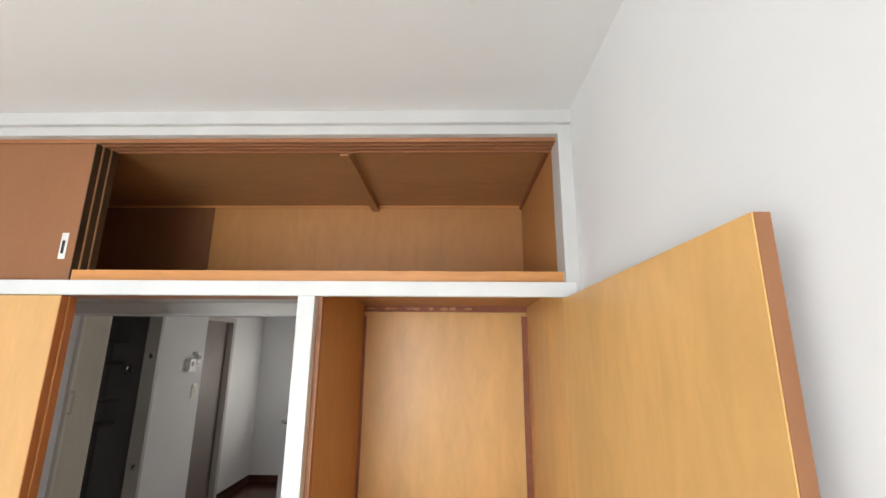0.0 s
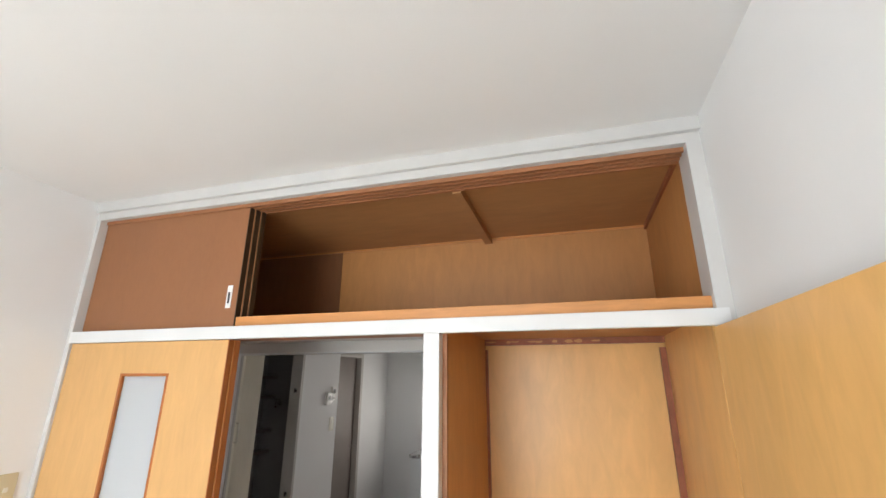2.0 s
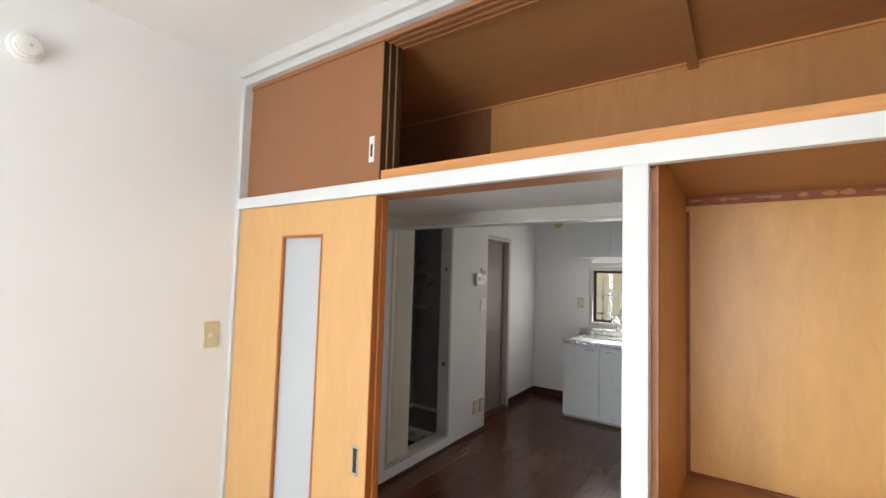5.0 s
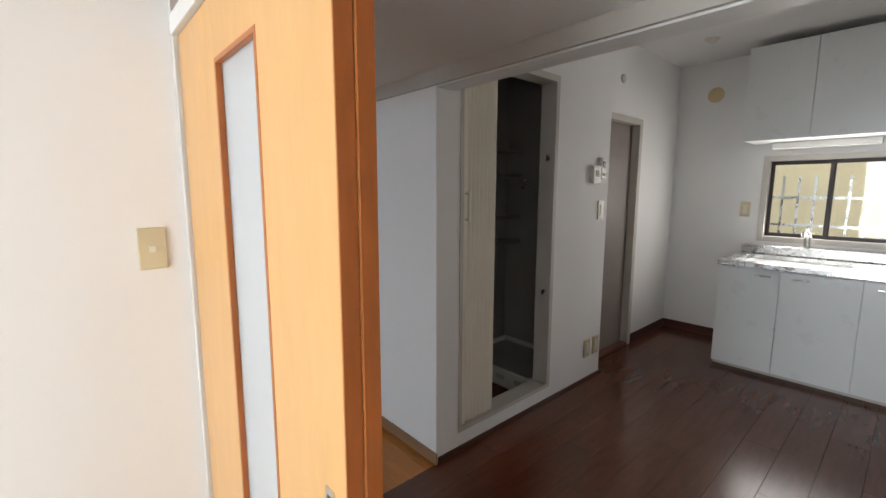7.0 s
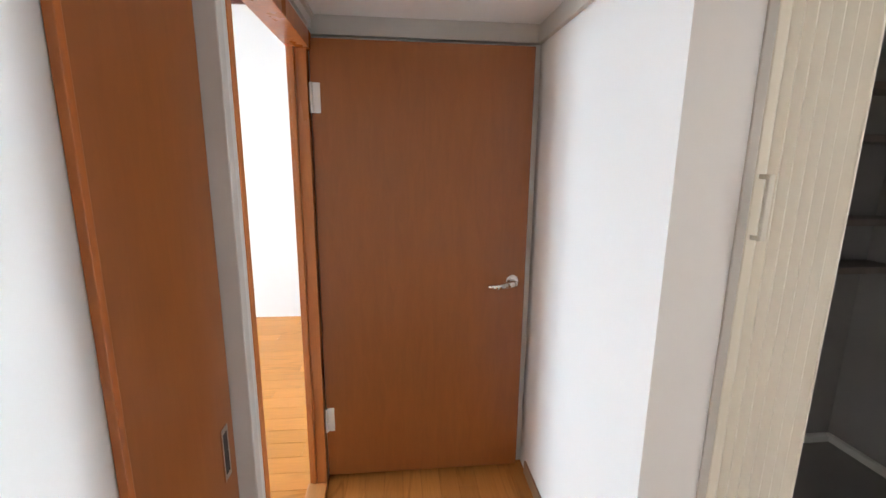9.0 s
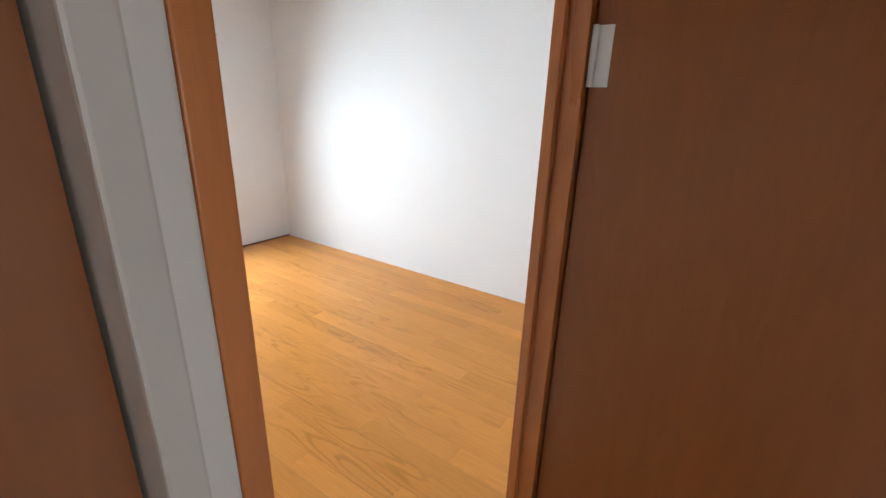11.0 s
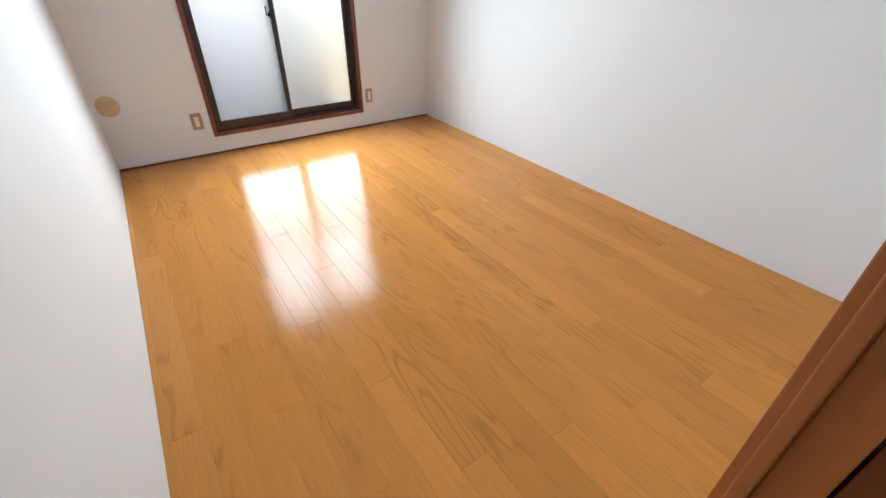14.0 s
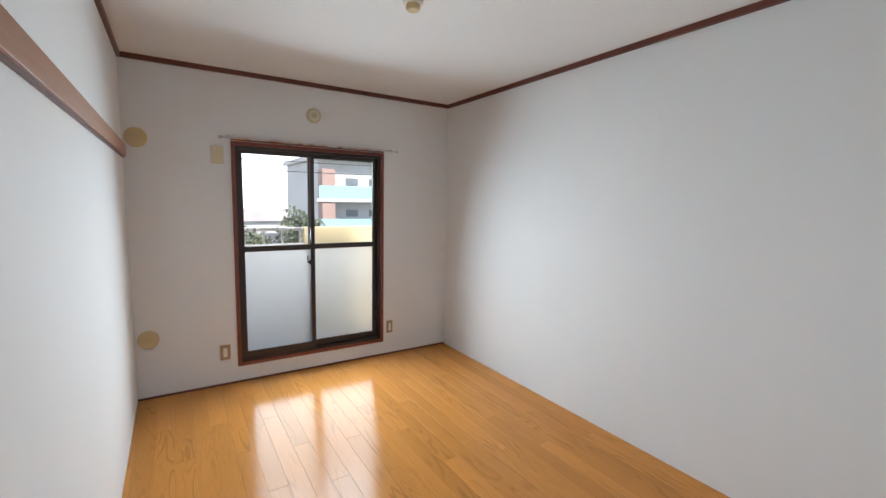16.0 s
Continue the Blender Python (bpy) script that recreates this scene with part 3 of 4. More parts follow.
# ---- window builder for the rooms ----
def balcony_window(name, x0, x1, z0, z1, label):
    """Two sliding sashes of dark aluminium, clear above and frosted below, in a reddish wooden frame."""
    t = thing(name, ((x0 + x1) / 2, SOUTH, z0), label, "window", kind="structure")
    bm = bmesh.new()
    w, ya, yb = 0.028, SOUTH - 0.06, SOUTH + 0.014
    for b in ((x0, x0 + w, z0, z1), (x1 - w, x1, z0, z1), (x0 + w, x1 - w, z1 - w, z1), (x0 + w, x1 - w, z0, z0 + w)):
        box(bm, b[0], b[1], ya, yb, b[2], b[3], 0.003)
    part("window_frame", bm, REDWOOD, t, "reddish brown wooden casing")
    bm = bmesh.new()
    xa, xb, za, zb = x0 + w, x1 - w, z0 + w, z1 - w
    for b in ((xa, xa + 0.018, za, zb), (xb - 0.018, xb, za, zb), (xa + 0.018, xb - 0.018, zb - 0.022, zb), (xa + 0.018, xb - 0.018, za, za + 0.022)):
        box(bm, b[0], b[1], SOUTH - 0.12, SOUTH - 0.015, b[2], b[3])
    part("outer_track", bm, BRONZE, t, "dark bronze aluminium track")
    xm, zm = (x0 + x1) / 2 + 0.02, 1.082
    for k, (a, b, y) in enumerate(((xa + 0.018, xm + 0.022, SOUTH - 0.085), (xm - 0.022, xb - 0.018, SOUTH - 0.05))):
        s = 0.034
        c, d = za + 0.022, zb - 0.022
        bm = bmesh.new()
        for q in ((a, a + s, c, d), (b - s, b, c, d), (a + s, b - s, d - s, d), (a + s, b - s, c, c + 0.05), (a + s, b - s, zm - 0.022, zm + 0.022)):
            box(bm, q[0], q[1], y, y + 0.03, q[2], q[3], 0.002)
        sash = part("sash", bm, BRONZE, t, "dark bronze aluminium sash")
        up = boxpart("upper_pane", (a + s, b - s, y + 0.013, y + 0.017, zm + 0.022, d - s), CLEAR, sash, "clear glass")
        lo = boxpart("lower_pane", (a + s, b - s, y + 0.013, y + 0.017, c + 0.05, zm - 0.022), FROST, sash, "frosted glass")
        up.visible_shadow = lo.visible_shadow = False
    lock = bmesh.new()
    lathe(lock, (xm + 0.012, SOUTH - 0.020, 0.95), (0, 1, 0), [(0.022, 0), (0.022, 0.008), (0.012, 0.018)], 18)
    box(lock, xm - 0.004, xm + 0.016, SOUTH - 0.020, SOUTH - 0.012, 0.90, 1.00, 0.002)
    box(lock, xm + 0.010, xm + 0.050, SOUTH - 0.006, SOUTH + 0.002, 0.945, 0.957, 0.002)
    box(lock, xm + 0.042, xm + 0.050, SOUTH - 0.006, SOUTH + 0.002, 0.945, 1.010, 0.002)
    part("crescent_lock", lock, BLACK, t, "black crescent lock")
    return t


balcony_window("window_1", -2.0, -0.725, 0.135, 1.925, "balcony window with dark sashes, lower panes frosted")
balcony_window("window_2", 0.35, 2.15, 0.13, 1.95, "balcony window of the closet room")


# ---- hall: doorway to room b, open door ----
def room_b_doorway():
    t = thing("door_1", (-0.4, 0.05, 0), "varnished orange wooden door frame with pale sill", "door frame", kind="structure")
    for name, x0, x1, y0, y1, z1 in (("hinge_jamb", -0.742, -0.690, 0.038, 0.063, 1.695), ("hinge_rebate", -0.742, -0.700, 0.063, 0.101, 1.695),
                                     ("latch_jamb", -0.044, -0.020, 0.038, 0.100, 1.695)):
        boxpart(name, (x0, x1, y0, y1, 0, z1), JAMB, t, bevel=0.0015)
    boxpart("jamb_bead", (-0.6895, -0.684, 0.048, 0.062, 0, 1.655), JAMB, t, bevel=0.002)
    boxpart("latch_stop", (-0.051, -0.045, 0.045, 0.075, 0, 1.655), EDGE, t, bevel=0.001)
    boxpart("head_jamb", (-0.742, -0.014, 0.038, 0.112, 1.655, 1.710), JAMB, t, bevel=0.002)
    boxpart("sill", (-0.690, -0.045, 0.03, 0.105, -0.005, 0.022), PINE, t, "pale wooden threshold", bevel=0.003)
    boxpart("strike_plate", (-0.0475, -0.0438, 0.080, 0.097, 0.79, 0.90), BRONZE, t, "dark metal strike plate")
    boxpart("corner_post", (-0.020, 0.012, 0.060, 0.0985, 0, 1.73), WHITE, t, "white painted corner post", bevel=0.003)


def open_door():
    t = thing("hinged_door", (-0.735, 0.12, 0.02), "brown veneered flush door standing wide open in the hall", "door")
    boxpart("leaf", (-0.757, -0.722, 0.106, 0.888, 0.028, 1.692), DOORBROWN, t, bevel=0.0015)
    for z in (0.28, 1.50):
        bm = bmesh.new()
        box(bm, -0.722, -0.7195, 0.108, 0.138, z - 0.05, z + 0.05)
        rod(bm, (-0.714, 0.1085, z - 0.05), (-0.714, 0.1085, z + 0.05), 0.006)
        part("hinge", bm, PLASTIC, t, "white painted butt hinge")
    bm = bmesh.new()
    lathe(bm, (-0.722, 0.838, 0.838), (1, 0, 0), [(0.026, 0), (0.026, 0.005), (0.022, 0.010), (0.011, 0.012), (0.010, 0.045)], 24)
    rose = part("lever_rose", bm, CHROME, t, "satin chrome rose", smooth=False)
    bm = bmesh.new()
    pts = [(-0.680, 0.838, 0.838), (-0.674, 0.805, 0.834), (-0.676, 0.770, 0.828), (-0.680, 0.735, 0.828)]
    for a, b, r in zip(pts, pts[1:], (0.0125, 0.011, 0.009)):
        rod(bm, a, b, r, 12, r - 0.001)
    for p in pts[:3]:
        bmesh.ops.create_uvsphere(bm, u_segments=12, v_segments=8, radius=0.0115, matrix=Matrix.Translation(p))
    part("lever", bm, CHROME, rose, smooth=True)
    boxpart("latch_plate", (-0.752, -0.727, 0.888, 0.8895, 0.79, 0.89), CHROME, t)


# ---- washroom opening ----
def washroom():
    t = thing("washroom_frame", (FX, 1.45, 0.1), "pale grey frame of the washroom opening", "door frame", kind="structure")
    y0, y1, z0, z1 = 1.066, 1.832, 0.10, 1.905
    bm = bmesh.new()
    for b in ((y0, y0 + 0.022, z0, z1), (y1 - 0.03, y1, z0, z1), (y0 + 0.022, y1 - 0.03, z1 - 0.035, z1), (y0 + 0.022, y1 - 0.03, z0, z0 + 0.022)):
        box(bm, FX - 0.10, FX + 0.004, b[0], b[1], b[2], b[3], 0.003)
    part("frame", bm, GREY_TRIM, t)
    for z in (0.688, 1.462):
        boxpart("latch_catch", (FX - 0.052, FX - 0.030, y1 - 0.036, y1 - 0.030, z - 0.018, z + 0.018), STEEL, t, "small metal catch")
    a = thing("accordion_door", (FX - 0.05, 1.17, 0.125), "folded beige vinyl accordion door", "accordion door")
    bm = bmesh.new()
    n, ya, yb = 15, 1.108, 1.315
    step = (yb - ya) / n
    za, zb = 0.128, 1.865
    vs = []
    for k in range(n + 1):
        x = FX - 0.010 if k % 2 else FX - 0.021
        vs.append((x, ya + k * step))
    for (xa, yy), (xb, yc) in zip(vs, vs[1:]):
        q = [bm.verts.new(p) for p in ((xa, yy, za), (xb, yc, za), (xb, yc, zb), (xa, yy, zb))]
        bm.faces.new(q)
    bmesh.ops.remove_doubles(bm, verts=bm.verts, dist=1e-4)
    bmesh.ops.solidify(bm, geom=bm.faces, thickness=0.004)
    part("folds", bm, BEIGE, a)
    boxpart("lead_post", (FX - 0.050, FX - 0.004, 1.096, 1.118, za, zb), BEIGE, a, bevel=0.003)
    boxpart("lead_post", (FX - 0.050, FX - 0.008, 1.314, 1.322, za, zb), BEIGE, a, bevel=0.003)
    bm = bmesh.new()
    box(bm, FX + 0.014, FX + 0.022, 1.104, 1.116, 1.140, 1.270, 0.003)
    box(bm, FX - 0.005, FX + 0.016, 1.104, 1.116, 1.140, 1.150, 0.002)
    box(bm, FX - 0.005, FX + 0.016, 1.104, 1.116, 1.260, 1.270, 0.002)
    part("handle", bm, IVORY, a, "ivory bow handle")
    s = thing("corner_shelf_rack", (-0.62, 2.1, 0.88), "dim shelf rack on the washroom wall", "shelf")
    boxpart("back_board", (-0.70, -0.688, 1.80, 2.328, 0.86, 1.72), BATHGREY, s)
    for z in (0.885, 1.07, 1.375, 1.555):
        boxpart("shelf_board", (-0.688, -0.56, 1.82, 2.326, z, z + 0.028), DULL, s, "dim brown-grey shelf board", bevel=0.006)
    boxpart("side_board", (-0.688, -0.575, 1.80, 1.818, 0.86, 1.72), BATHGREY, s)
    w = thing("water_tap", (-0.50, 2.33, 1.33), "small chrome wall tap", "tap")
    bm = bmesh.new()
    lathe(bm, (-0.50, 2.33, 1.33), (0, -1, 0), [(0.024, 0), (0.022, 0.006), (0.012, 0.010), (0.012, 0.06)], 16)
    rod(bm, (-0.50, 2.275, 1.33), (-0.475, 2.23, 1.30), 0.010)
    part("spout", bm, CHROME, w)
    bm = bmesh.new()
    rod(bm, (-0.50, 2.28, 1.34), (-0.50, 2.28, 1.365), 0.007)
    rod(bm, (-0.53, 2.28, 1.366), (-0.47, 2.28, 1.366), 0.007)
    part("tap_handle", bm, CHROME, w)
    p = thing("washer_pan", (-0.36, 2.05, 0.0), "white plastic washing machine pan on the floor", "washer pan")
    boxpart("base", (-0.69, -0.03, 1.80, 2.32, 0.0, 0.085), BATHGREY, p, "grey pan floor", bevel=0.004)
    bm = bmesh.new()
    for b in ((-0.69, -0.03, 1.775, 1.80), (-0.69, -0.03, 2.30, 2.325), (-0.055, -0.028, 1.80, 2.30), (-0.692, -0.665, 1.80, 2.30)):
        box(bm, b[0], b[1], b[2], b[3], 0.0, 0.115, 0.006)
    part("rim", bm, PLASTIC, p, "white raised rim")
    for x in (-0.5, -0.3, -0.15):
        boxpart("rim_mark", (x, x + 0.07, 1.7735, 1.7752, 0.05, 0.08), GREY_TRIM, p)


def intercom():
    t = thing("intercom", (FX, 2.250, 1.380), "white wall intercom with a dark grille", "intercom")
    boxpart("body", (FX, FX + 0.028, 2.197, 2.287, 1.325, 1.435), PLASTIC, t, bevel=0.006)
    boxpart("screen", (FX + 0.028, FX + 0.030, 2.220, 2.257, 1.368, 1.408), BLACK, t)
    for k in range(4):
        boxpart("speaker_slot", (FX + 0.028, FX + 0.0295, 2.223, 2.253, 1.336 + k * 0.007, 1.339 + k * 0.007), GREY_TRIM, t)
    t = thing("heater_remote", (FX, 2.325, 1.420), "white water-heater control with dark display", "control panel")
    boxpart("body", (FX, FX + 0.024, 2.297, 2.357, 1.355, 1.485), PLASTIC, t, bevel=0.004)
    boxpart("display", (FX + 0.024, FX + 0.026, 2.307, 2.347, 1.425, 1.465), BLACK, t)
    for k in range(2):
        boxpart("button", (FX + 0.024, FX + 0.027, 2.310 + k * 0.02, 2.324 + k * 0.02, 1.375, 1.390), GREY_TRIM, t)


def plate(name, centre, axis, w, h, label, category, mat=None, group="", rocker=True):
    """Switch or outlet plate. axis: which way it faces ('x' east, 'n' towards +y, 's' towards -y)."""
    x, y, z = centre
    t = thing(name, centre, label, category, group)

    def b(u0, u1, d0, d1, z0, z1):
        if axis == 'x':
            return (x + d0, x + d1, y + u0, y + u1, z + z0, z + z1)
        s = 1 if axis == 'n' else -1
        ya, yb = sorted((y + s * d0, y + s * d1))
        return (x + u0, x + u1, ya, yb, z + z0, z + z1)
    boxpart("plate", b(-w / 2, w / 2, 0, 0.008, -h / 2, h / 2), mat or CREAM, t, bevel=0.002)
    if rocker:
        boxpart("insert", b(-w * 0.2, w * 0.2, 0.008, 0.011, -h * 0.3, h * 0.3), IVORY, t, bevel=0.001)
    return t


# ---- kitchen ----
def toilet_door():
    t = thing("door_2", (-0.1, 2.87, 0), "narrow grey door frame, its leaf darkened like the unlit room behind", "door frame", kind="structure")
    bm = bmesh.new()
    for b in ((2.55, 2.58, 0, 1.82), (3.155, 3.205, 0, 1.835), (2.58, 3.155, 1.79, 1.835)):
        box(bm, -0.17, -0.058, b[0], b[1], b[2], b[3], 0.003)
    part("frame", bm, GREY_TRIM, t)
    # dark leaf stands in for the unlit interior of the open doorway
    boxpart("leaf", (-0.150, -0.118, 2.582, 3.153, 0.01, 1.788), DULL, t, "brown-grey leaf coloured dark for the unlit open doorway", bevel=0.002)
    boxpart("sill", (-0.16, -0.06, 2.58, 3.155, 0.0, 0.02), DARKWOOD, t)


def sink_unit():
    t = thing("sink_cabinet", (1.13, 3.58, 0), "white kitchen sink cabinet with four doors", "kitchen cabinet")
    x0, x1, y0 = 0.533, 1.733, 3.25
    boxpart("body", (x0, x1, y0 + 0.02, NY - 0.005, 0.03, 0.752), CAB, t, bevel=0.001)
    boxpart("plinth", (x0, x1, y0 + 0.05, NY - 0.01, 0.0, 0.03), GREY_TRIM, t, "grey recessed plinth")
    for k in range(3):
        a = x0 + 0.002 + k * 0.40
        d = boxpart("door", (a, a + 0.396 if k else a + 0.356, y0, y0 + 0.02, 0.035, 0.745), CAB, t, bevel=0.002) if k == 0 else \
            boxpart("door", (a - 0.04, min(a + 0.356, x1 - 0.002), y0, y0 + 0.02, 0.035, 0.745), CAB, t, bevel=0.002)
        c = (0.80, 1.0, 1.4)[k]
        bm = bmesh.new()
        box(bm, c - 0.045, c + 0.045, y0 - 0.018, y0 - 0.010, 0.700, 0.710, 0.002)
        box(bm, c - 0.045, c - 0.037, y0 - 0.012, y0, 0.700, 0.710)
        box(bm, c + 0.037, c + 0.045, y0 - 0.012, y0, 0.700, 0.710)
        part("handle", bm, STEEL, d, "slim metal bar handle")
    s = thing("steel_sink_top", (1.13, 3.58, 0.755), "stainless steel sink worktop with raised back", "sink")
    bm = bmesh.new()
    for b in ((x0 - 0.008, x1, y0 - 0.012, y0 + 0.06), (x0 - 0.008, x0 + 0.07, y0 + 0.06, 3.80), (1.25, x1, y0 + 0.06, 3.80), (x0 - 0.008, x1, 3.80, NY - 0.002)):
        box(bm, b[0], b[1], b[2], b[3], 0.753, 0.790, 0.004)
    part("worktop", bm, STEEL, s)
    bm = bmesh.new()
    box(bm, x0 + 0.07, 1.25, y0 + 0.06, 3.80, 0.60, 0.605)
    for b in ((x0 + 0.068, x0 + 0.072, y0 + 0.06, 3.80), (1.248, 1.252, y0 + 0.06, 3.80), (x0 + 0.07, 1.25, y0 + 0.058, y0 + 0.062), (x0 + 0.07, 1.25, 3.798, 3.802)):
        box(bm, b[0], b[1], b[2], b[3], 0.60, 0.786)
    part("basin", bm, STEEL, s, "deep steel basin")
    boxpart("back_ledge", (x0 - 0.005, x1, 3.82, NY - 0.002, 0.79, 0.855), STEEL, s, "raised steel back ledge", bevel=0.006)
    f = thing("kitchen_faucet", (0.93, 3.86, 0.855), "chrome single-lever kitchen faucet", "faucet")
    bm = bmesh.new()
    rod(bm, (0.93, 3.87, 0.855), (0.93, 3.87, 0.945), 0.022)
    rod(bm, (0.93, 3.87, 0.93), (0.93, 3.66, 0.985), 0.011)
    rod(bm, (0.93, 3.66, 0.985), (0.93, 3.655, 0.955), 0.012)
    part("body", bm, CHROME, f)
    bm = bmesh.new()
    rod(bm, (0.93, 3.87, 0.945), (0.93, 3.87, 0.965), 0.020, 14, 0.014)
    rod(bm, (0.93, 3.87, 0.965), (0.93, 3.80, 1.01), 0.008)
    part("lever", bm, CHROME, f)


def upper_cabinet():
    t = thing("wall_cabinet", (1.13, 3.73, 1.65), "white wall cabinet above the kitchen window", "kitchen cabinet")
    boxpart("body", (0.53, 1.73, 3.57, NY - 0.003, 1.65, 2.31), CAB, t, bevel=0.002)
    for a, b in ((0.532, 0.916), (0.920, 1.324), (1.328, 1.728)):
        boxpart("door", (a, b, 3.55, 3.57, 1.645, 2.305), CAB, t, bevel=0.002)
    h = thing("window_hood_lamp", (0.95, 3.85, 1.60), "slim white lamp under the wall cabinet", "lamp")
    boxpart("housing", (0.66, 1.26, 3.83, 3.925, 1.60, 1.649), PLASTIC, h, bevel=0.008)


def kitchen_window():
    t = thing("window_3", (1.02, NY, 0.9), "small kitchen window with a bronze frame", "window", kind="structure")
    x0, x1, z0, z1 = 0.62, 1.42, 0.90, 1.535
    bm = bmesh.new()
    for b in ((x0 - 0.02, x0 + 0.022, z0 - 0.02, z1 + 0.02), (x1 - 0.022, x1 + 0.02, z0 - 0.02, z1 + 0.02), (x0 + 0.022, x1 - 0.022, z1 - 0.022, z1 + 0.02), (x0 + 0.022, x1 - 0.022, z0 - 0.02, z0 + 0.022)):
        box(bm, b[0], b[1], NY - 0.008, NY + 0.09, b[2], b[3], 0.002)
    part("window_frame", bm, GREY_TRIM, t)
    for a, b, y in ((x0 + 0.022, 1.03, NY + 0.05), (1.0, x1 - 0.022, NY + 0.025)):
        bm = bmesh.new()
        for q in ((a, a + 0.025, z0 + 0.022, z1 - 0.022), (b - 0.025, b, z0 + 0.022, z1 - 0.022), (a + 0.025, b - 0.025, z1 - 0.05, z1 - 0.022), (a + 0.025, b - 0.025, z0 + 0.022, z0 + 0.05)):
            box(bm, q[0], q[1], y, y + 0.02, q[2], q[3], 0.001)
        s = part("sash", bm, BRONZE, t)
        p = boxpart("pane", (a + 0.025, b - 0.025, y + 0.008, y + 0.012, z0 + 0.05, z1 - 0.05), CLEAR, s)
        p.visible_shadow = False
    g = thing("window_grille", (1.02, NY + 0.2, 0.9), "grey metal security grille outside the window", "window grille")
    for k in range(9):
        boxpart("bar", (0.60 + k * 0.1, 0.615 + k * 0.1, NY + 0.19, NY + 0.20, 0.86, 1.40), STEEL, g)
    for z in (1.22, 1.00):
        boxpart("cross_bar", (0.56, 1.48, NY + 0.18, NY + 0.19, z, z + 0.02), STEEL, g)
    for x in (0.57, 1.46):
        boxpart("bracket", (x, x + 0.012, NY + 0.12, NY + 0.19, 1.0, 1.24), STEEL, g)
    slab("neighbour_wall", [(-4, 6, 8.0, 8.2, -9, 3.5)], CREAMWALL, "cream stuccoed wall of the next building", "wall")


def round_cap(name, centre, axis, r, label, mat, grille=False):
    t = thing(name, centre, label, "wall cap")
    bm = bmesh.new()
    lathe(bm, centre, axis, [(r, 0), (r, 0.005), (r * 0.93, 0.009), (r * 0.4, 0.012)])
    part("cover", bm, mat, t)
    if grille:
        for k, q in enumerate((0.68, 0.42)):
            bm = bmesh.new()
            lathe(bm, Vector(centre) + Vector(axis) * 0.008, axis, [(r * q, 0), (r * q, 0.012 + k * 0.008), (r * q * 0.85, 0.014 + k * 0.008)])
            part("ring", bm, IVORY if k == 0 else mat, t)


room_b_doorway()
open_door()
washroom()
intercom()
plate("light_switch", (FX, 2.345, 1.155), 'x', 0.07, 0.12, "ivory wall switch plate under the intercom", "switch", IVORY)
plate("wall_outlet", (FX, 2.255, 0.235), 'x', 0.07, 0.12, "ivory wall socket near the floor", "outlet", CREAM, "sockets by the washroom")
plate("wall_outlet", (FX, 2.365, 0.235), 'x', 0.07, 0.12, "cream wall socket near the floor", "outlet", CREAM, "sockets by the washroom")
toilet_door()
sink_unit()
upper_cabinet()
kitchen_window()
plate("wall_outlet", (0.505, NY, 1.134), 's', 0.07, 0.12, "cream wall socket beside the kitchen window", "outlet")
round_cap("duct_cap", (0.22, NY, 2.085), (0, -1, 0), 0.062, "yellowed round duct cap on the kitchen wall", YELLOWED)
round_cap("ceiling_rose", (0.35, 3.3, HK), (0, 0, -1), 0.05, "small round ceiling light socket", IVORY, True)
round_cap("bell_box", (-0.07, 2.85, 2.09), (1, 0, 0), 0.03, "small round cap on the wall above the doorway", GREY_TRIM)

# ---- room b fittings ----
round_cap("duct_cap", (-0.135, SOUTH, 1.896), (0, 1, 0), 0.068, "yellowed round duct cap on the wall", YELLOWED)
round_cap("duct_cap", (-0.140, SOUTH, 0.449), (0, 1, 0), 0.068, "yellowed round duct cap low on the wall", YELLOWED)
round_cap("wall_vent", (-1.363, SOUTH, 2.187), (0, 1, 0), 0.062, "round beige air vent above the window", CREAM, True)
plate("blank_plate", (-0.633, SOUTH, 1.812), 'n', 0.085, 0.13, "beige blank plate beside the window", "cover plate", CREAM, rocker=False)
plate("wall_outlet", (-0.636, SOUTH, 0.267), 'n', 0.075, 0.12, "brown-rimmed wall socket beside the window", "outlet", SOCKETRIM, "sockets under the window")
plate("wall_outlet", (-2.068, SOUTH, 0.274), 'n', 0.06, 0.12, "brown-rimmed wall socket beside the window", "outlet", SOCKETRIM, "sockets under the window")


def curtain_rail():
    t = thing("curtain_rail", (-1.37, SOUTH, 1.94), "thin metal curtain rail above the window", "curtain rail")
    bm = bmesh.new()
    rod(bm, (-0.655, SOUTH + 0.07, 1.94), (-2.10, SOUTH + 0.07, 1.94), 0.008)
    part("rail", bm, STEEL, t)
    boxpart("backing_board", (-2.0, -0.725, SOUTH, SOUTH + 0.016, 1.93, 1.955), REDWOOD, t, "reddish mounting board")
    for x in (-0.70, -1.36, -2.04):
        boxpart("bracket", (x - 0.006, x + 0.006, SOUTH + 0.0, SOUTH + 0.075, 1.948, 1.956), STEEL, t)
    for x in (-0.652, -2.103):
        bm = bmesh.new()
        bmesh.ops.create_uvsphere(bm, u_segments=12, v_segments=8, radius=0.013, matrix=Matrix.Translation((x, SOUTH + 0.07, 1.94)))
        part("end_cap", bm, GREY_TRIM, t)


def picture_rail():
    t = thing("picture_rail", (BE, -1.9, 1.80), "plain brown wooden rail along the wall", "picture rail")
    boxpart("board", (BE - 0.020, BE, SOUTH + 0.004, -0.35, 1.762, 1.845), RAILWOOD, t, bevel=0.002)
    boxpart("under_bead", (BE - 0.012, BE, SOUTH + 0.004, -0.35, 1.752, 1.762), DARKWOOD, t)


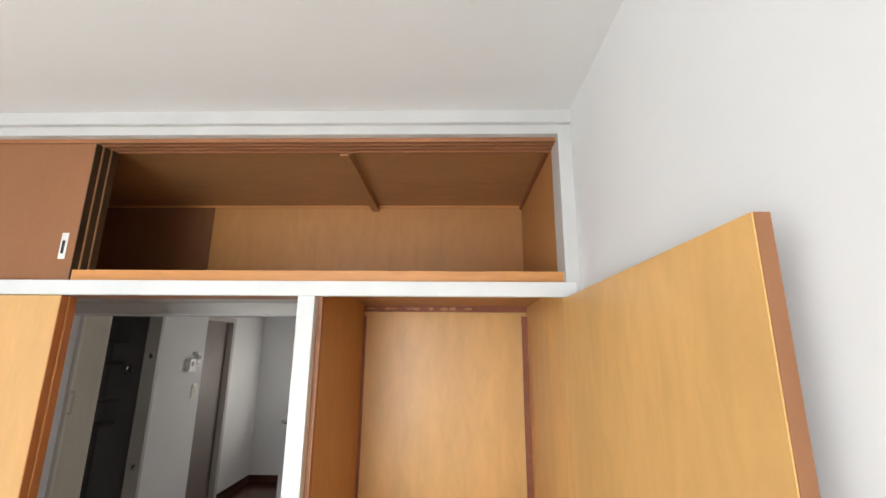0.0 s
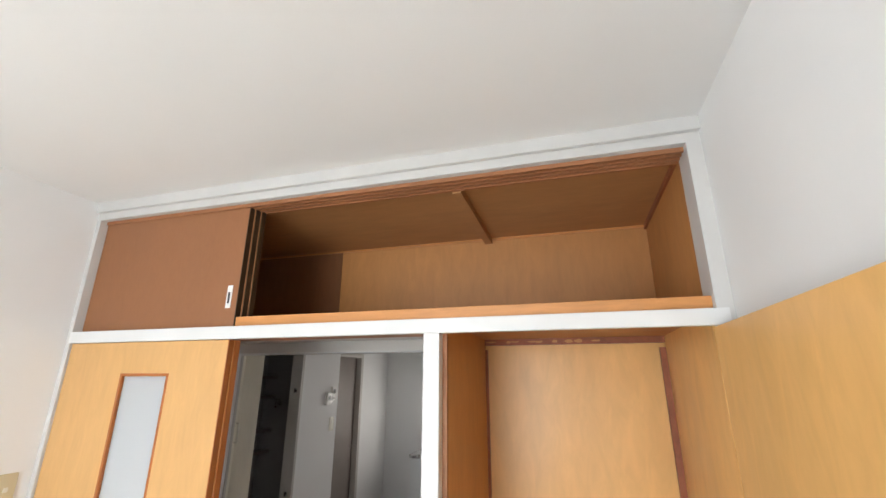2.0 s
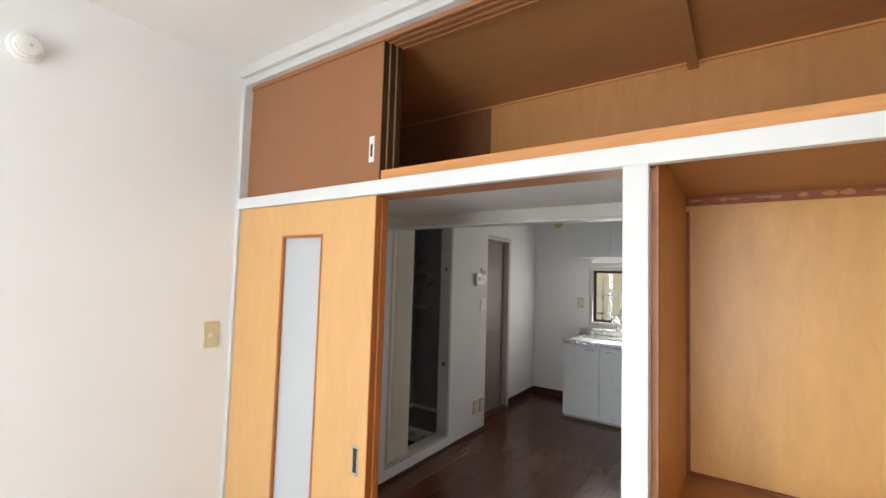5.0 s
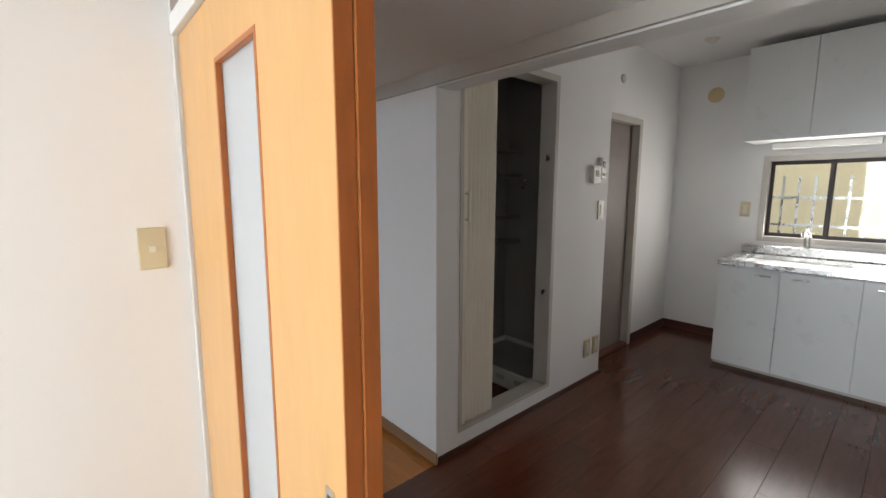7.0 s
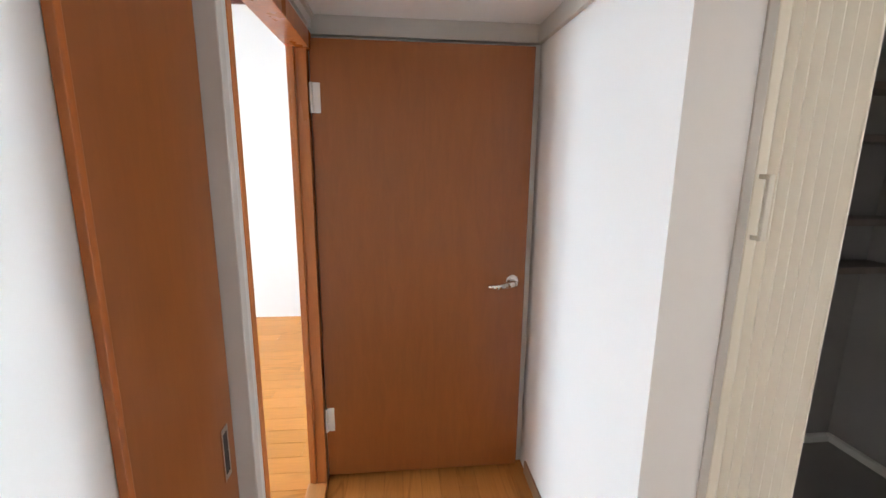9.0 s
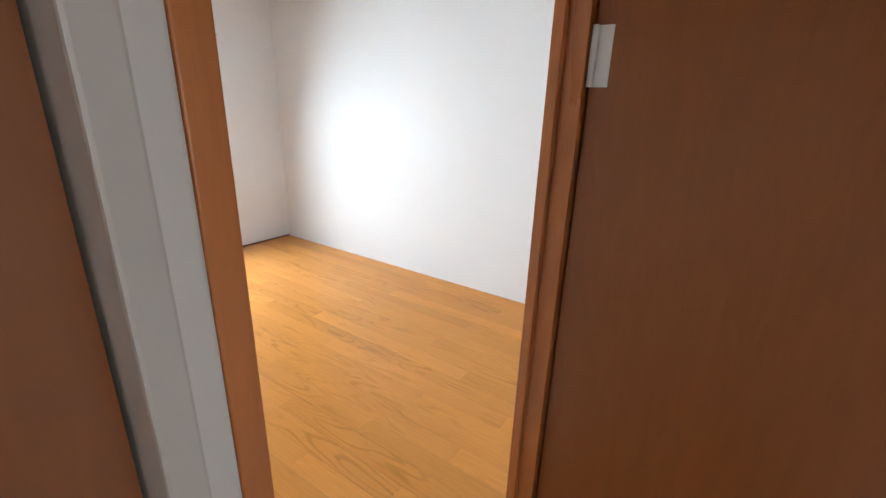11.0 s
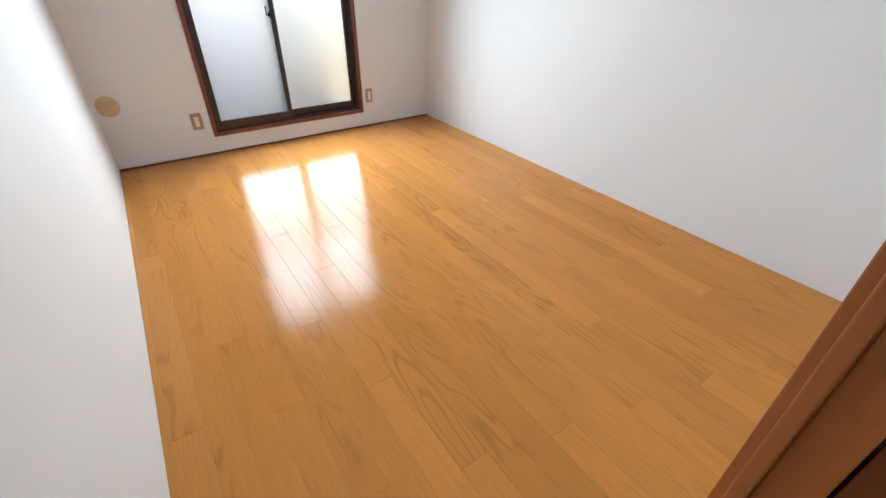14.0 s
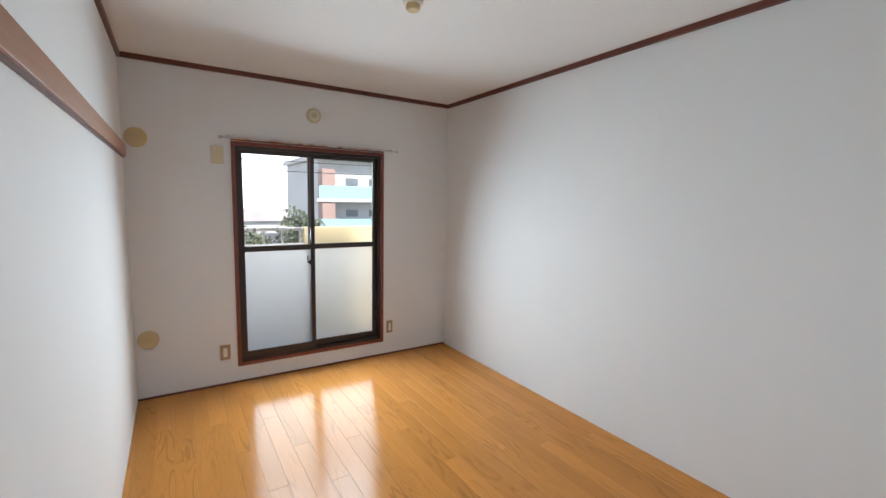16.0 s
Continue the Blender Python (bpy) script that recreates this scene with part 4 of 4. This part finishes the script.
def ceiling_socket():
    t = thing("ceiling_socket", (-1.35, -1.85, HB), "ivory round ceiling light socket", "light socket")
    bm = bmesh.new()
    lathe(bm, (-1.35, -1.85, HB), (0, 0, -1), [(0.05, 0), (0.05, 0.012), (0.042, 0.018)])
    part("base", bm, IVORY, t)
    bm = bmesh.new()
    lathe(bm, (-1.35, -1.85, HB - 0.018), (0, 0, -1), [(0.034, 0), (0.034, 0.02), (0.028, 0.028)])
    part("plug_body", bm, YELLOWED, t)


curtain_rail()
picture_rail()
ceiling_socket()


# ---- outside ----
def outside():
    slab("balcony_floor", [(-3.2, 3.2, -5.12, SOUTH - 0.12, -0.25, -0.10)], CONCRETE, "grey concrete balcony floor", "balcony")
    slab("balcony_parapet", [(-3.2, -1.62, -5.12, -5.0, -0.25, 1.165)], CREAMWALL, "cream stuccoed balcony parapet", "parapet", bevel=0.01)
    t = thing("balcony_railing", (0.0, -5.05, -0.1), "white metal balcony railing with milky panels", "railing")
    boxpart("top_rail", (-1.62, 3.2, -5.08, -5.03, 1.125, 1.165), STEEL, t, bevel=0.006)
    boxpart("bottom_rail", (-1.62, 3.2, -5.07, -5.04, -0.02, 0.02), STEEL, t)
    for k in range(25):
        boxpart("post", (-1.60 + k * 0.2, -1.575 + k * 0.2, -5.07, -5.045, -0.02, 1.125), STEEL, t)
    boxpart("infill_panel", (-1.62, 3.2, -5.040, -5.034, 0.02, 0.98), PLASTIC, t, "white infill panel")
    slab("ground", [(-600, 600, -900, -5.3, -9.2, -9.0), (-600, 600, 5.4, 400, -9.2, -9.0)], GROUND, "grey-green ground of the town below", "ground")
    # apartment building across the road
    b = thing("apartment_building", (-19, -38, -9), "white apartment building with blue balcony panels", "building")
    x0, x1, yf, dp = -27.0, -11.1, -37.0, 12.0
    boxpart("wall", (x0, x1, yf - dp, yf, -9, 5.0), FACADE, b)
    boxpart("roof", (x0 - 0.5, x1 + 0.4, yf - dp, yf + 1.0, 5.0, 5.4), FACADE, b)
    for f, z in enumerate((-7.1, -4.3, -1.5, 1.3)):
        bal = boxpart("balcony", (x0, x1 + 0.6, yf, yf + 1.4, z, z + 0.28), FACADE, b, "white balcony slab")
        boxpart("balcony_panel", (x0, x1 + 0.4, yf + 1.32, yf + 1.38, z + 0.28, z + 1.35), BLUEPANEL, bal, "blue balcony panel")
        boxpart("end_pier", (x1 - 1.0, x1 + 0.1, yf + 0.01, yf + 1.3, z + 0.28, z + 2.75), BRICKRED, b, "reddish tiled pier")
        for k in range(6):
            x = x1 - 2.4 - k * 2.2
            w = boxpart("window", (x - 1.1, x, yf + 0.004, yf + 0.06, z + 1.5, z + 2.1), GLASSDARK, b)
            boxpart("frame", (x - 1.16, x + 0.06, yf + 0.002, yf + 0.05, z + 2.1, z + 2.17), FACADE, w)
    # low houses
    for k, (x, y, w, d, h) in enumerate(((-9, -48, 9, 8, 5), (-2, -42, 8, 7, 6), (6, -55, 10, 8, 5.5), (-16, -75, 14, 9, 7), (-2, -80, 16, 10, 8.5), (14, -70, 12, 9, 7))):
        hs = thing("house", (x, y, -9), "low pale house with a grey roof", "house", "houses below the balcony")
        boxpart("wall", (x - w / 2, x + w / 2, y - d / 2, y + d / 2, -9, -9 + h), (FACADE, BRICKRED, CREAMWALL)[k % 3], hs)
        bm = bmesh.new()
        z = -9 + h
        q = [bm.verts.new(p) for p in ((x - w / 2 - .5, y - d / 2 - .5, z), (x + w / 2 + .5, y - d / 2 - .5, z), (x + w / 2 + .5, y + d / 2 + .5, z), (x - w / 2 - .5, y + d / 2 + .5, z),
                                       (x - w / 2 + 1.5, y, z + 1.8), (x + w / 2 - 1.5, y, z + 1.8))]
        for i in ((0, 1, 5, 4), (2, 3, 4, 5), (1, 2, 5), (3, 0, 4), (3, 2, 1, 0)):
            bm.faces.new([q[j] for j in i])
        part("roof", bm, ROOF, hs)
        for j in range(3):
            boxpart("window", (x - w / 2 + 1 + j * 2.4, x - w / 2 + 2.3 + j * 2.4, y + d / 2, y + d / 2 + 0.05, -7.2, -6.0), GLASSDARK, hs)
    # glowing board stands in for the washed-out hazy sky
    bm = bmesh.new()
    box(bm, -400, 400, -260, -259, -9, 160)
    hz = bpy.data.materials.new("glowing_haze_sky")
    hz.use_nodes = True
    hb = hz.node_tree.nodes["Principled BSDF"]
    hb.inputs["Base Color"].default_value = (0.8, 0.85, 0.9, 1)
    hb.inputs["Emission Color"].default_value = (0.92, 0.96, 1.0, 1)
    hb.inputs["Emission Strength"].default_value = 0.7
    tagged(new("backdrop", mesh_of("backdrop", bm, hz)), "glowing board standing in for the bright hazy distance", "backdrop", kind="structure")
    # hills glow faintly to paint the haze in front of them
    ridge = bpy.data.materials.new("glowing_haze_hills")
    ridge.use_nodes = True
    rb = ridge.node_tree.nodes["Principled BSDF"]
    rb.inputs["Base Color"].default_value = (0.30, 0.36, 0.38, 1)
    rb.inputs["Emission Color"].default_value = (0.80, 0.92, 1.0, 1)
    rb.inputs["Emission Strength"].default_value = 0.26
    bm = bmesh.new()
    top = []
    for k in range(81):
        x = -400 + k * 10
        z = 4.5 + 3.2 * math.sin(x * 0.021) + 1.6 * math.sin(x * 0.067 + 1) + 0.5 * math.sin(x * 0.31)
        top.append((bm.verts.new((x, -250, -9)), bm.verts.new((x, -256, z))))
    for (a, b2), (c, d) in zip(top, top[1:]):
        bm.faces.new((a, c, d, b2))
    tagged(new("backdrop_hills", mesh_of("backdrop_hills", bm, ridge)), "low blue hills with haze put in as a pale glow", "backdrop", kind="structure")
    # trees
    rnd = random.Random(4)
    for x, y, h, r in ((-8.0, -30, 9.6, 1.9), (-5.6, -36, 8.0, 2.2), (-3.5, -40, 7.4, 2.4), (-1.0, -34, 6.5, 2.0)):
        t = thing("tree", (x, y, -9), "green leafy tree below the balcony", "tree", "trees by the road")
        bm = bmesh.new()
        rod(bm, (x, y, -9), (x + 0.1, y, -9 + h * 0.5), 0.22, 10, 0.14)
        for k in range(6):
            a = rnd.uniform(0, 6.28)
            rod(bm, (x + 0.1, y, -9 + h * (0.35 + 0.05 * k)), (x + r * 0.6 * math.cos(a), y + r * 0.6 * math.sin(a), -9 + h * (0.6 + 0.05 * k)), 0.08, 7, 0.03)
        part("trunk", bm, BARK, t)
        verts, faces = [], []
        for k in range(5000):
            u, v, wv = rnd.gauss(0, 1), rnd.gauss(0, 1), rnd.gauss(0, 1)
            n = (u * u + v * v + wv * wv) ** 0.5
            s = rnd.uniform(0.5, 1.0) * (1 + 0.25 * math.sin(3 * u / n) * math.cos(4 * v / n))
            c = Vector((x + r * s * u / n, y + r * s * v / n, -9 + h * 0.66 + h * 0.34 * s * wv / n))
            e1 = Vector((rnd.gauss(0, 1), rnd.gauss(0, 1), rnd.gauss(0, 1))).normalized() * 0.16
            e2 = Vector((rnd.gauss(0, 1), rnd.gauss(0, 1), rnd.gauss(0, 1))).normalized() * 0.12
            i = len(verts)
            verts += [c - e1, c + e2, c + e1, c - e2]
            faces.append((i, i + 1, i + 2, i + 3))
        me = bpy.data.meshes.new("crown")
        me.from_pydata([p - Vector((x, y, -9)) for p in verts], [], faces)
        me.materials.append(LEAF)
        cr = new("crown", me)
        cr.parent = t
    # cables
    for k, z in enumerate((3.25, 2.95, 2.72, 2.42)):
        c = bpy.data.curves.new("power_cable", 'CURVE')
        c.dimensions, c.bevel_depth = '3D', 0.012
        sp = c.splines.new('POLY')
        sp.points.add(24)
        for j in range(25):
            u = j / 24
            sp.points[j].co = (-30 + 60 * u, -13.5, z + 1.6 * (u - 0.5) ** 2 - 0.25 * u, 1)
        c.materials.append(BLACK)
        tagged(new("power_cable", c), "thin dark overhead power cable", "cable", "overhead cables")
    for x in (-30.1, 30.1):
        p = thing("utility_pole", (x, -13.5, -9), "grey concrete utility pole", "pole", "cable poles")
        bm = bmesh.new()
        rod(bm, (x, -13.5, -9), (x, -13.5, 4.3), 0.18, 14, 0.12)
        part("shaft", bm, CONCRETE, p)
        boxpart("cross_arm", (x - 0.05, x + 0.05, -14.1, -12.9, 3.6, 3.7), STEEL, p)


outside()


# ---- floor boards, last ----
def board_mesh(name, w, length, mat, along, thick=0.008, ch=0.0010):
    """One board with chamfered long and short edges, its top at z = 0."""
    bm = bmesh.new()
    a, b = (length, w) if along == 'x' else (w, length)
    lo = [bm.verts.new((x, y, -thick)) for x, y in ((0, 0), (a, 0), (a, b), (0, b))]
    mi = [bm.verts.new((x, y, -ch)) for x, y in ((0, 0), (a, 0), (a, b), (0, b))]
    hi = [bm.verts.new((x, y, 0)) for x, y in ((ch, ch), (a - ch, ch), (a - ch, b - ch), (ch, b - ch))]
    for p, q in ((lo, mi), (mi, hi)):
        for k in range(4):
            bm.faces.new((p[k], p[(k + 1) % 4], q[(k + 1) % 4], q[k]))
    bm.faces.new(hi)
    return mesh_of(name, bm, mat)


def lay(parent, x0, x1, y0, y1, w, length, mat, along, shift, skip=None):
    """Staggered boards over a rectangle, each an object; alike boards share one mesh."""
    cache = {}
    u0, u1, v0, v1 = (x0, x1, y0, y1) if along == 'x' else (y0, y1, x0, x1)
    rows = math.ceil((v1 - v0) / w)
    for r in range(rows):
        va, vb = v0 + r * w, min(v0 + (r + 1) * w, v1)
        if vb - va < 0.01:
            continue
        u = u0 - (r * shift) % length
        while u < u1:
            a, b = max(u, u0), min(u + length, u1)
            u += length
            if b - a < 0.02:
                continue
            if skip and skip(a, b, va, vb, along):
                continue
            key = (round(vb - va, 3), round(b - a, 3))
            if key not in cache:
                cache[key] = board_mesh("floor_board", vb - va - 0.0006, b - a - 0.0006, mat, along)
            ob = new("floor_board", cache[key])
            ob.location = (a, va, 0) if along == 'x' else (va, a, 0)
            ob.parent = parent


lay(bpy.data.objects["floor_base_room_b"], BW, BE, SOUTH, 0.054, 0.101, 1.21, OAK, 'y', 0.43)
lay(bpy.data.objects["floor_base_hall"], -0.78, FX, 0.105, 0.925, 0.0756, 0.91, HALL_OAK, 'x', 0.37)
lay(bpy.data.objects["floor_base_kitchen"], FX, 2.9, 0.0, NY, 0.151, 1.21, CHERRY, 'y', 0.43)
lay(bpy.data.objects["floor_base_kitchen"], -0.82, FX, 1.02, NY, 0.151, 1.21, CHERRY, 'y', 0.43)
